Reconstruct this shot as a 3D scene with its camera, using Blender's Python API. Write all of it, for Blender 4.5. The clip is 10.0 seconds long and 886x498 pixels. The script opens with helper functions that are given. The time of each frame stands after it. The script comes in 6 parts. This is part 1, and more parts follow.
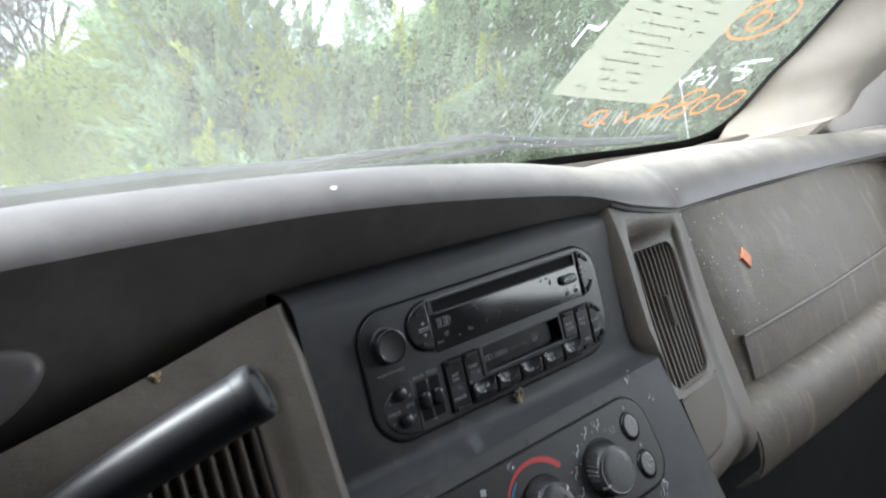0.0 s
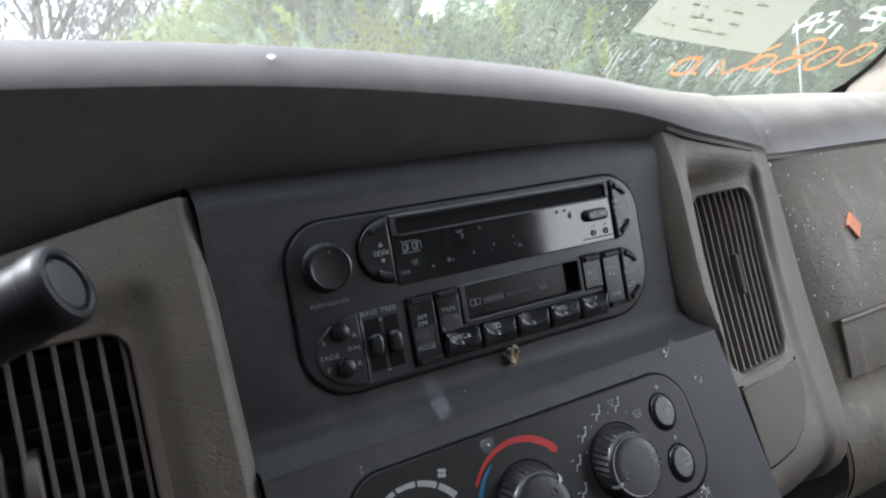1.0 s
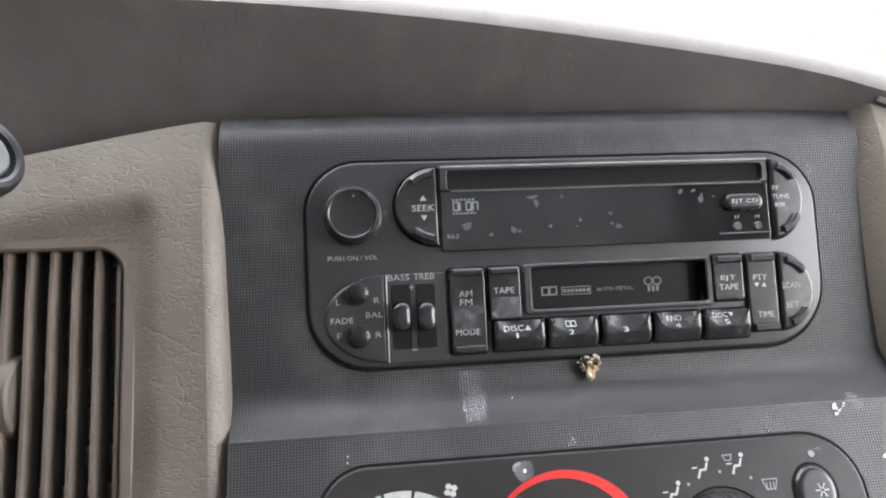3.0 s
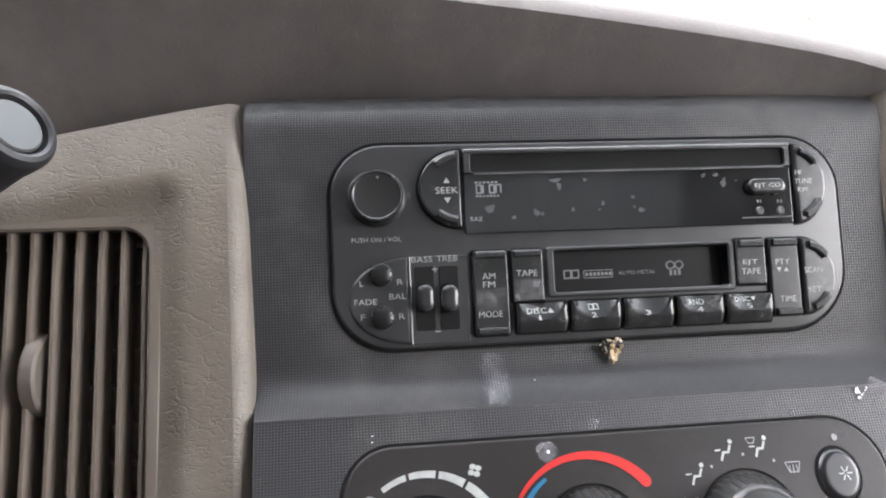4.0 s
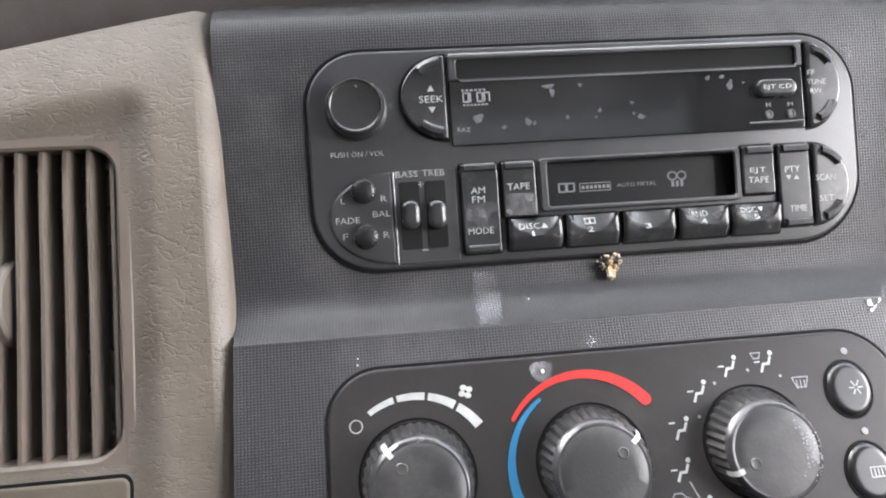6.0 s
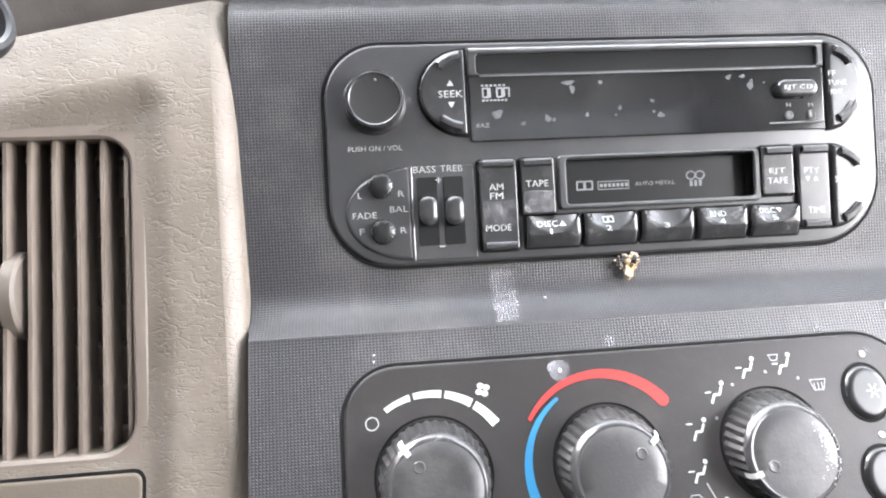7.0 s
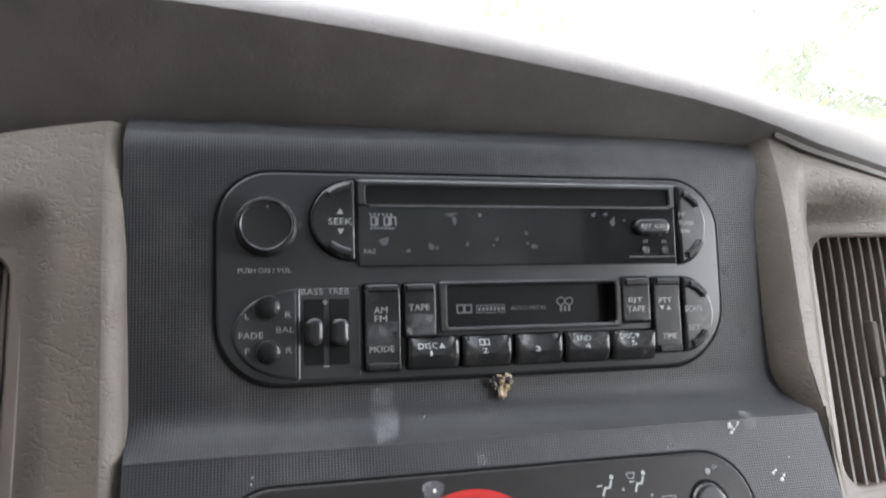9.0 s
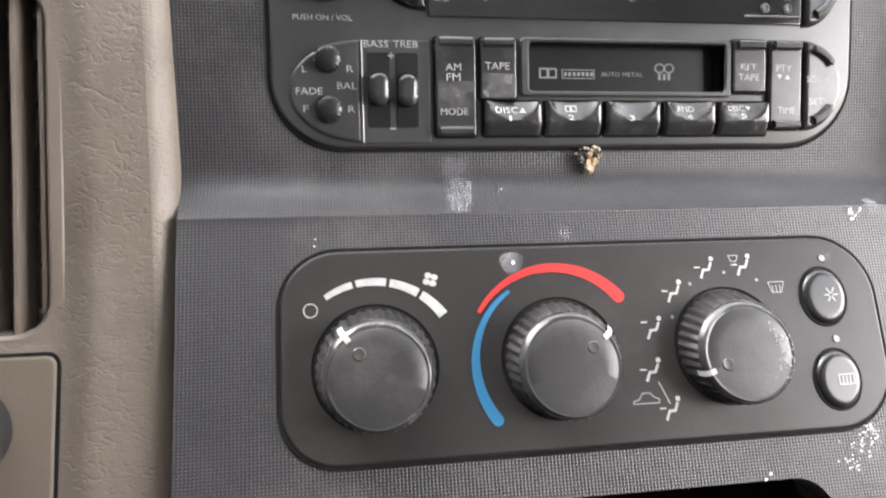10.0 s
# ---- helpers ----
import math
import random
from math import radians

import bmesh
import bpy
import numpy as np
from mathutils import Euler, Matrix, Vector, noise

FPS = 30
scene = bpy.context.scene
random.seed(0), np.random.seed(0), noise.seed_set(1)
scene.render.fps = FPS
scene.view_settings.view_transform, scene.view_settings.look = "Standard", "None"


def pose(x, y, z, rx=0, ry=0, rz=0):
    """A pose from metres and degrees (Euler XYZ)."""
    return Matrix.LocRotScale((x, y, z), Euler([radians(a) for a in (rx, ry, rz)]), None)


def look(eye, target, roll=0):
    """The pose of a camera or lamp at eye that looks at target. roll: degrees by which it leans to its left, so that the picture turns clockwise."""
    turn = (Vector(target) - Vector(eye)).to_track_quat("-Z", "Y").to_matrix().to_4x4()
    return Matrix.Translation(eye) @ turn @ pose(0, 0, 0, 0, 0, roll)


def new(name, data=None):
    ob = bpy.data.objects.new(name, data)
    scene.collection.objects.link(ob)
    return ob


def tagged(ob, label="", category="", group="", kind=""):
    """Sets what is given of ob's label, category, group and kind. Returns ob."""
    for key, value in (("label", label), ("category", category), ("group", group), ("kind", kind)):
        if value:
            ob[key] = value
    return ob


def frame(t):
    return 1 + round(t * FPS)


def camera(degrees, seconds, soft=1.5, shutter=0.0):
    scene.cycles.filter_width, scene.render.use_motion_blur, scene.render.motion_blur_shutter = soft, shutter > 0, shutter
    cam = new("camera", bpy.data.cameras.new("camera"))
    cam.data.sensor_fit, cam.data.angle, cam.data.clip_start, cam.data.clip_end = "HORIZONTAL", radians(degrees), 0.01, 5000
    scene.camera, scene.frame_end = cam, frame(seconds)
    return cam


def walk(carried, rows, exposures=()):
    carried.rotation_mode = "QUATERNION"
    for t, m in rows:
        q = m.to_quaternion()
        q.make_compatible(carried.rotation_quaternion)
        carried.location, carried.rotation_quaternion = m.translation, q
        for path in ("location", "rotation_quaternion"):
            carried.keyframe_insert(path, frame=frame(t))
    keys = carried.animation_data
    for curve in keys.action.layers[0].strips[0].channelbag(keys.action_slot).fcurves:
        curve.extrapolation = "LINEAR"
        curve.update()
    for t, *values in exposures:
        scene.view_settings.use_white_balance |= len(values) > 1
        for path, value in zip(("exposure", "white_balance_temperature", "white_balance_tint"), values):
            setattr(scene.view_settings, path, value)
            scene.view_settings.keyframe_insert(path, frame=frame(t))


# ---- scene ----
cam = camera(65.2, 10.0, soft=2.0, shutter=0.3)
PATH = [
    (0, (-0.246, -0.353, 0.069), (0.945, 1.25, -0.043), -13.4),
    (0.3, (-0.188, -0.348, 0.059), (0.926, 1.313, 0.023), -15.5),
    (0.5, (-0.167, -0.339, 0.041), (0.918, 1.34, -0.023), -14.9),
    (0.7, (-0.154, -0.319, 0.025), (0.893, 1.382, -0.069), -13.3),
    (1, (-0.143, -0.301, 0.013), (0.808, 1.456, -0.084), -9.8),
    (1.2, (-0.116, -0.291, 0.003), (0.751, 1.506, -0.136), -7.8),
    (1.5, (-0.071, -0.256, -0.002), (0.505, 1.656, -0.116), 0.8),
    (2, (-0.042, -0.25, -0.03), (0.23, 1.731, 0.034), 0.9),
    (2.2, (-0.036, -0.258, -0.027), (0.243, 1.72, 0.069), -1.1),
    (3.3, (-0.044, -0.269, -0.042), (0.191, 1.71, 0.129), -3.0),
    (3.5, (-0.047, -0.268, -0.043), (0.188, 1.711, 0.125), -2.6),
    (4, (-0.047, -0.268, -0.044), (0.18, 1.713, 0.117), -2.6),
    (4.5, (-0.051, -0.262, -0.036), (0.183, 1.718, 0.119), -3.2),
    (5, (-0.052, -0.259, -0.034), (0.208, 1.72, 0.091), -3.2),
    (5.5, (-0.049, -0.265, -0.037), (0.168, 1.716, 0.135), -2.9),
    (6, (-0.038, -0.253, -0.055), (0.157, 1.738, -0.048), -3.9),
    (6.2, (-0.041, -0.253, -0.056), (0.153, 1.737, -0.032), -3.7),
    (7.3, (-0.048, -0.249, -0.052), (0.188, 1.737, -0.062), -2.3),
    (7.5, (-0.05, -0.25, -0.045), (0.272, 1.724, -0.017), -2.0),
    (8, (-0.035, -0.266, -0.034), (0.394, 1.68, 0.133), -3.7),
    (8.5, (-0.041, -0.27, -0.027), (0.466, 1.648, 0.224), -3.8),
    (9, (-0.04, -0.266, -0.035), (0.444, 1.666, 0.146), -1.6),
    (9.2, (-0.037, -0.262, -0.044), (0.432, 1.678, 0.088), -1.5),
    (9.5, (-0.026, -0.248, -0.058), (0.446, 1.696, -0.051), -3.4),
    (9.7, (-0.032, -0.246, -0.076), (0.311, 1.724, -0.052), -1.9),
    (9.9, (-0.041, -0.234, -0.08), (0.287, 1.735, -0.212), -0.7),
    (10, (-0.041, -0.235, -0.077), (0.274, 1.735, -0.227), -1.0),
]
EXPOSURES = [(0.0, 2.05, 5850, 8), (0.5, 2.0, 5850, 9), (1.0, 1.95, 5850, 11), (1.5, 2.9, 5750, 12), (2.0, 3.85, 6200, 15), (3.5, 3.72, 6300, 15), (4.5, 3.8, 6350, 15), (5.5, 4.0, 6350, 15), (6.2, 4.25, 6350, 15), (7.3, 5.1, 6250, 15), (7.6, 5.0, 6250, 15), (8.0, 4.65, 6250, 15), (8.4, 4.0, 6250, 15), (9.0, 3.25, 6150, 12), (9.5, 3.45, 6450, 15), (10.0, 4.2, 6600, 16)]
walk(cam, [(t, look(eye, target, roll)) for t, eye, target, roll in PATH], EXPOSURES)

# ---------------------------------------------------------------- world and light
world = bpy.data.worlds.new("overcast_sky")
scene.world = world
world.use_nodes = True
wn = world.node_tree.nodes
wl = world.node_tree.links
sky = wn.new("ShaderNodeTexSky")
sky.sky_type = "NISHITA"
sky.sun_disc = False
sky.sun_elevation = radians(55)
sky.sun_rotation = radians(-66)
sky.air_density = 1.5
sky.dust_density = 4.0
pale = wn.new("ShaderNodeHueSaturation")
pale.inputs["Saturation"].default_value = 0.25
wl.new(sky.outputs["Color"], pale.inputs["Color"])
wl.new(pale.outputs["Color"], wn["Background"].inputs["Color"])
wn["Background"].inputs["Strength"].default_value = 0.15

sun = new("sun", bpy.data.lights.new("sun", "SUN"))
sun.data.energy = 1.5
sun.data.angle = radians(20)
sun.data.color = (1.0, 0.97, 0.92)
sun.matrix_world = look((-1.6, 0.7, 2.4), (0, 0, 0))


def window_light(name, eye, target, roll, w, h, power):
    """Sky light that enters by a window opening."""
    lamp = new(name, bpy.data.lights.new(name, "AREA"))
    lamp.data.shape, lamp.data.size, lamp.data.size_y, lamp.data.energy = "RECTANGLE", w, h, power
    lamp.data.color = (1.0, 0.98, 0.96)
    lamp.matrix_world = look(eye, target, roll)
    return lamp


window_light("passenger_window_light", (1.07, -0.71, 0.01), (0.0, -0.71, 0.01), 0, 1.22, 0.47, 1.9)


# ---------------------------------------------------------------- materials
def shader(name, base, rough=0.5, metal=0.0, vary=0.12, vary_scale=30.0, bump=0.0, bump_scale=400.0,
           spec=0.5, island=False, stain=None, stain_scale=12.0, stain_amount=0.0):
    m = bpy.data.materials.new(name)
    m.use_nodes = True
    n, k = m.node_tree.nodes, m.node_tree.links
    b = n["Principled BSDF"]
    b.inputs["Roughness"].default_value = rough
    b.inputs["Metallic"].default_value = metal
    b.inputs["Specular IOR Level"].default_value = spec
    tc = n.new("ShaderNodeTexCoord")
    tex = n.new("ShaderNodeTexNoise")
    tex.inputs["Scale"].default_value = vary_scale
    tex.inputs["Detail"].default_value = 6
    k.new(tc.outputs["Object"], tex.inputs["Vector"])
    ramp = n.new("ShaderNodeMapRange")
    ramp.inputs["From Min"].default_value, ramp.inputs["From Max"].default_value = 0.3, 0.7
    ramp.inputs["To Min"].default_value, ramp.inputs["To Max"].default_value = 1 - vary, 1 + vary
    k.new(tex.outputs["Fac"], ramp.inputs["Value"])
    mul = n.new("ShaderNodeVectorMath")
    mul.operation = "SCALE"
    mul.inputs[0].default_value = base
    k.new(ramp.outputs["Result"], mul.inputs["Scale"])
    last = mul.outputs["Vector"]
    if island:
        geo = n.new("ShaderNodeNewGeometry")
        r2 = n.new("ShaderNodeMapRange")
        r2.inputs["To Min"].default_value, r2.inputs["To Max"].default_value = 0.75, 1.25
        k.new(geo.outputs["Random Per Island"], r2.inputs["Value"])
        m2 = n.new("ShaderNodeVectorMath")
        m2.operation = "SCALE"
        k.new(last, m2.inputs[0])
        k.new(r2.outputs["Result"], m2.inputs["Scale"])
        last = m2.outputs["Vector"]
    if stain:
        s = n.new("ShaderNodeTexNoise")
        s.inputs["Scale"].default_value = stain_scale
        s.inputs["Detail"].default_value = 8
        s.inputs["Roughness"].default_value = 0.7
        k.new(tc.outputs["Object"], s.inputs["Vector"])
        sr = n.new("ShaderNodeMapRange")
        sr.inputs["From Min"].default_value, sr.inputs["From Max"].default_value = 0.5, 0.72
        sr.inputs["To Max"].default_value = stain_amount
        k.new(s.outputs["Fac"], sr.inputs["Value"])
        mx = n.new("ShaderNodeMix")
        mx.data_type = "RGBA"
        mx.inputs[7].default_value = (*stain, 1)
        k.new(sr.outputs["Result"], mx.inputs[0])
        k.new(last, mx.inputs[6])
        last = mx.outputs[2]
        rr = n.new("ShaderNodeMapRange")
        rr.inputs["From Max"].default_value = 0.5
        rr.inputs["To Min"].default_value, rr.inputs["To Max"].default_value = rough, min(1, rough + 0.25)
        k.new(sr.outputs["Result"], rr.inputs["Value"])
        k.new(rr.outputs["Result"], b.inputs["Roughness"])
    k.new(last, b.inputs["Base Color"])
    if bump:
        t2 = n.new("ShaderNodeTexNoise")
        t2.inputs["Scale"].default_value = bump_scale
        t2.inputs["Detail"].default_value = 3
        k.new(tc.outputs["Object"], t2.inputs["Vector"])
        bp = n.new("ShaderNodeBump")
        bp.inputs["Strength"].default_value = bump
        bp.inputs["Distance"].default_value = 0.0006
        k.new(t2.outputs["Fac"], bp.inputs["Height"])
        k.new(bp.outputs["Normal"], b.inputs["Normal"])
    return m


def leather_grain(name, base, rough, size=150.0, strength=0.5, dirt=(0.3, 0.28, 0.25), dirt_amount=0.25, dirt_scale=14.0):
    """Moulded vinyl with broken, mostly level creases, a fine pebble and a film of dust."""
    m = shader(name, base, rough, vary=0.10, vary_scale=45, stain=dirt, stain_amount=dirt_amount, stain_scale=dirt_scale)
    n, k = m.node_tree.nodes, m.node_tree.links
    tc = n.new("ShaderNodeTexCoord")

    def texture(scale, detail, stretch=(1, 1, 1), tilt=0.0, wobble=0.0):
        mp = n.new("ShaderNodeMapping")
        mp.inputs["Scale"].default_value = stretch
        mp.inputs["Rotation"].default_value = (0, tilt, 0)
        k.new(tc.outputs["Object"], mp.inputs["Vector"])
        t = n.new("ShaderNodeTexNoise")
        t.inputs["Scale"].default_value, t.inputs["Detail"].default_value, t.inputs["Distortion"].default_value = scale, detail, wobble
        k.new(mp.outputs["Vector"], t.inputs["Vector"])
        return t.outputs["Fac"]

    def maths(op, a, b):
        q = n.new("ShaderNodeMath")
        q.operation = op
        for i, v in enumerate((a, b)):
            if isinstance(v, float):
                q.inputs[i].default_value = v
            else:
                k.new(v, q.inputs[i])
        return q.outputs["Value"]

    height = maths("MULTIPLY", texture(1100, 2), 0.16)
    for scale, stretch, tilt, wobble, deep in ((size, (0.62, 0.8, 1.25), 0.42, 0.25, 0.55), (size * 1.4, (0.62, 0.8, 1.25), -0.46, 0.25, 0.5), (size * 2.0, (0.7, 0.9, 1.2), 0.1, 0.2, 0.35)):
        near = maths("ABSOLUTE", maths("SUBTRACT", texture(scale, 2, stretch, tilt, wobble), 0.5), 0.0)
        line = n.new("ShaderNodeMapRange")
        line.interpolation_type = "SMOOTHSTEP"
        line.inputs["From Max"].default_value = 0.042
        line.inputs["To Min"].default_value, line.inputs["To Max"].default_value = -deep, 0.0
        k.new(near, line.inputs["Value"])
        broken = n.new("ShaderNodeMapRange")
        broken.inputs["From Min"].default_value, broken.inputs["From Max"].default_value = 0.42, 0.60
        k.new(texture(scale * 0.8, 1), broken.inputs["Value"])
        height = maths("ADD", height, maths("MULTIPLY", line.outputs["Result"], broken.outputs["Result"]))
    height = maths("ADD", height, maths("MULTIPLY", texture(size * 3.2, 3, (0.6, 0.8, 1.3), 0.1), 0.45))
    bp = n.new("ShaderNodeBump")
    bp.inputs["Strength"].default_value = strength
    bp.inputs["Distance"].default_value = 0.0006
    k.new(height, bp.inputs["Height"])
    k.new(bp.outputs["Normal"], n["Principled BSDF"].inputs["Normal"])
    return m


def pyramid_grain(name, base, rough, pitch=0.0011, strength=0.34):
    """Black moulding with a fine waffle of raised squares."""
    m = shader(name, base, rough, spec=0.38, vary=0.08, vary_scale=30, stain=(0.16, 0.15, 0.14), stain_amount=0.30, stain_scale=16)
    n, k = m.node_tree.nodes, m.node_tree.links
    tc = n.new("ShaderNodeTexCoord")
    sep = n.new("ShaderNodeSeparateXYZ")
    k.new(tc.outputs["Object"], sep.inputs["Vector"])
    run = n.new("ShaderNodeMath")
    run.operation = "MULTIPLY_ADD"
    run.inputs[1].default_value = 0.6
    k.new(sep.outputs["Y"], run.inputs[0])
    k.new(sep.outputs["Z"], run.inputs[2])
    waves = []
    for along in (sep.outputs["X"], run.outputs["Value"]):
        f = n.new("ShaderNodeMath")
        f.operation = "MULTIPLY"
        f.inputs[1].default_value = 2 * math.pi / pitch
        k.new(along, f.inputs[0])
        s = n.new("ShaderNodeMath")
        s.operation = "SINE"
        k.new(f.outputs["Value"], s.inputs[0])
        waves.append(s)
    mn = n.new("ShaderNodeMath")
    mn.operation = "MINIMUM"
    k.new(waves[0].outputs["Value"], mn.inputs[0])
    k.new(waves[1].outputs["Value"], mn.inputs[1])
    bp = n.new("ShaderNodeBump")
    bp.inputs["Strength"].default_value = strength
    bp.inputs["Distance"].default_value = 0.00030
    k.new(mn.outputs["Value"], bp.inputs["Height"])
    # Groove shade painted in: base colour darker in the grooves, lighter on the squares.
    worn = n.new("ShaderNodeMapRange")
    worn.inputs["From Min"].default_value, worn.inputs["From Max"].default_value = -0.9, 0.5
    worn.inputs["To Min"].default_value, worn.inputs["To Max"].default_value = 0.84, 1.08
    k.new(mn.outputs["Value"], worn.inputs["Value"])
    b = n["Principled BSDF"]
    tone = n.new("ShaderNodeVectorMath")
    tone.operation = "SCALE"
    k.new(b.inputs["Base Color"].links[0].from_socket, tone.inputs[0])
    k.new(worn.outputs["Result"], tone.inputs["Scale"])
    k.new(tone.outputs["Vector"], b.inputs["Base Color"])
    k.new(bp.outputs["Normal"], n["Principled BSDF"].inputs["Normal"])
    return m


def thin_film(name, base, patch=90, most=0.6):
    """A patchy translucent film that lets the surface under it show."""
    m = shader(name, base, 0.75, vary=0.3, vary_scale=300)
    n, k = m.node_tree.nodes, m.node_tree.links
    tc = n.new("ShaderNodeTexCoord")
    tex = n.new("ShaderNodeTexNoise")
    tex.inputs["Scale"].default_value = patch
    tex.inputs["Detail"].default_value = 2
    k.new(tc.outputs["Object"], tex.inputs["Vector"])
    ra = n.new("ShaderNodeMapRange")
    ra.inputs["From Min"].default_value, ra.inputs["From Max"].default_value = 0.30, 0.75
    ra.inputs["To Max"].default_value = most
    k.new(tex.outputs["Fac"], ra.inputs["Value"])
    clear = n.new("ShaderNodeBsdfTransparent")
    mx = n.new("ShaderNodeMixShader")
    k.new(ra.outputs["Result"], mx.inputs["Fac"])
    k.new(clear.outputs["BSDF"], mx.inputs[1])
    k.new(n["Principled BSDF"].outputs["BSDF"], mx.inputs[2])
    k.new(mx.outputs["Shader"], n["Material Output"].inputs["Surface"])
    return m


def dusty_glass(name, dirt=0.2, tint=(0.93, 0.96, 0.94), scale=3.0):
    m = bpy.data.materials.new(name)
    m.use_nodes = True
    n, k = m.node_tree.nodes, m.node_tree.links
    n.remove(n["Principled BSDF"])
    out = n["Material Output"]
    clear = n.new("ShaderNodeBsdfTransparent")
    clear.inputs["Color"].default_value = (*tint, 1)
    gloss = n.new("ShaderNodeBsdfGlossy")
    gloss.inputs["Roughness"].default_value = 0.03
    fr = n.new("ShaderNodeFresnel")
    fr.inputs["IOR"].default_value = 1.45
    m1 = n.new("ShaderNodeMixShader")
    k.new(fr.outputs["Fac"], m1.inputs["Fac"])
    k.new(clear.outputs["BSDF"], m1.inputs[1])
    k.new(gloss.outputs["BSDF"], m1.inputs[2])
    film = n.new("ShaderNodeBsdfTranslucent")
    film.inputs["Color"].default_value = (0.80, 0.80, 0.70, 1)
    tc = n.new("ShaderNodeTexCoord")
    big = n.new("ShaderNodeTexNoise")
    big.inputs["Scale"].default_value = scale
    big.inputs["Detail"].default_value = 7
    k.new(tc.outputs["Object"], big.inputs["Vector"])
    r = n.new("ShaderNodeMapRange")
    r.inputs["From Min"].default_value, r.inputs["From Max"].default_value = 0.3, 0.75
    r.inputs["To Min"].default_value, r.inputs["To Max"].default_value = dirt * 0.55, dirt * 1.6
    k.new(big.outputs["Fac"], r.inputs["Value"])
    drops = n.new("ShaderNodeTexVoronoi")
    drops.inputs["Scale"].default_value = 48
    k.new(tc.outputs["Object"], drops.inputs["Vector"])
    dr = n.new("ShaderNodeMapRange")
    dr.inputs["From Min"].default_value, dr.inputs["From Max"].default_value = 0.10, 0.22
    dr.inputs["To Min"].default_value, dr.inputs["To Max"].default_value = dirt * 0.6, 0.0
    k.new(drops.outputs["Distance"], dr.inputs["Value"])
    ad = n.new("ShaderNodeMath")
    ad.operation = "ADD"
    k.new(r.outputs["Result"], ad.inputs[0])
    k.new(dr.outputs["Result"], ad.inputs[1])
    m2 = n.new("ShaderNodeMixShader")
    k.new(ad.outputs["Value"], m2.inputs["Fac"])
    k.new(m1.outputs["Shader"], m2.inputs[1])
    k.new(film.outputs["BSDF"], m2.inputs[2])
    k.new(m2.outputs["Shader"], out.inputs["Surface"])
    return m


M_PAD = leather_grain("dark_taupe_vinyl", (0.124, 0.110, 0.106), 0.44, size=200, strength=0.14, dirt=(0.30, 0.282, 0.258), dirt_amount=0.25)
M_TAUPE = leather_grain("taupe_vinyl", (0.138, 0.116, 0.094), 0.50, strength=0.40)
M_TAUPE_SMOOTH = shader("taupe_plastic", (0.112, 0.093, 0.073), 0.55, spec=0.3, vary=0.08, bump=0.15, bump_scale=900)
M_GLOVE = leather_grain("dusty_taupe_vinyl", (0.118, 0.098, 0.074), 0.46, size=150, strength=0.5, dirt=(0.25, 0.22, 0.17), dirt_amount=0.5, dirt_scale=22)


def daylit_dusty_top(m, tint, amount):
    """Dust grain plus daylight put into the colour of upward faces, more towards the passenger."""
    n, k = m.node_tree.nodes, m.node_tree.links
    b = n["Principled BSDF"]
    base = b.inputs["Base Color"].links[0].from_socket
    tc = n.new("ShaderNodeTexCoord")
    geo = n.new("ShaderNodeNewGeometry")
    weight = None
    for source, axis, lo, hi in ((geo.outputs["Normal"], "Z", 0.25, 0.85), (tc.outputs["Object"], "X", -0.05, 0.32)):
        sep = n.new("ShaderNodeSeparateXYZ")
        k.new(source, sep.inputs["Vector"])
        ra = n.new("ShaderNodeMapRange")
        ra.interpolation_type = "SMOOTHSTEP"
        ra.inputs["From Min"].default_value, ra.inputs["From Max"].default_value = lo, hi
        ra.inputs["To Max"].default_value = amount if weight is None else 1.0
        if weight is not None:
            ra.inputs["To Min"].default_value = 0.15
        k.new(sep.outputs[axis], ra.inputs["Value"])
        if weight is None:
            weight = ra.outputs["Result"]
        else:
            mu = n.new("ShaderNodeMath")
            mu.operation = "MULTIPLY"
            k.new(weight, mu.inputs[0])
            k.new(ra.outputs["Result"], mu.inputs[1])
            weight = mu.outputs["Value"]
    for scale, lo, hi, least in ((26, 0.30, 0.66, 0.45), (900, 0.36, 0.62, 0.55)):
        tex = n.new("ShaderNodeTexNoise")
        tex.inputs["Scale"].default_value, tex.inputs["Detail"].default_value = scale, 5
        k.new(tc.outputs["Object"], tex.inputs["Vector"])
        ra = n.new("ShaderNodeMapRange")
        ra.inputs["From Min"].default_value, ra.inputs["From Max"].default_value = lo, hi
        ra.inputs["To Min"].default_value = least
        k.new(tex.outputs["Fac"], ra.inputs["Value"])
        mu = n.new("ShaderNodeMath")
        mu.operation = "MULTIPLY"
        k.new(weight, mu.inputs[0])
        k.new(ra.outputs["Result"], mu.inputs[1])
        weight = mu.outputs["Value"]
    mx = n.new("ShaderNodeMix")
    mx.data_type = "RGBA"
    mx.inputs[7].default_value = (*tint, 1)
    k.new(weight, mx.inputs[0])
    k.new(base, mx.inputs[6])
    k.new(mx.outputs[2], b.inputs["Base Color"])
    return m


# The grain is dust; the paler top carries windscreen daylight in its colour.
daylit_dusty_top(M_PAD, (0.47, 0.43, 0.365), 0.95)


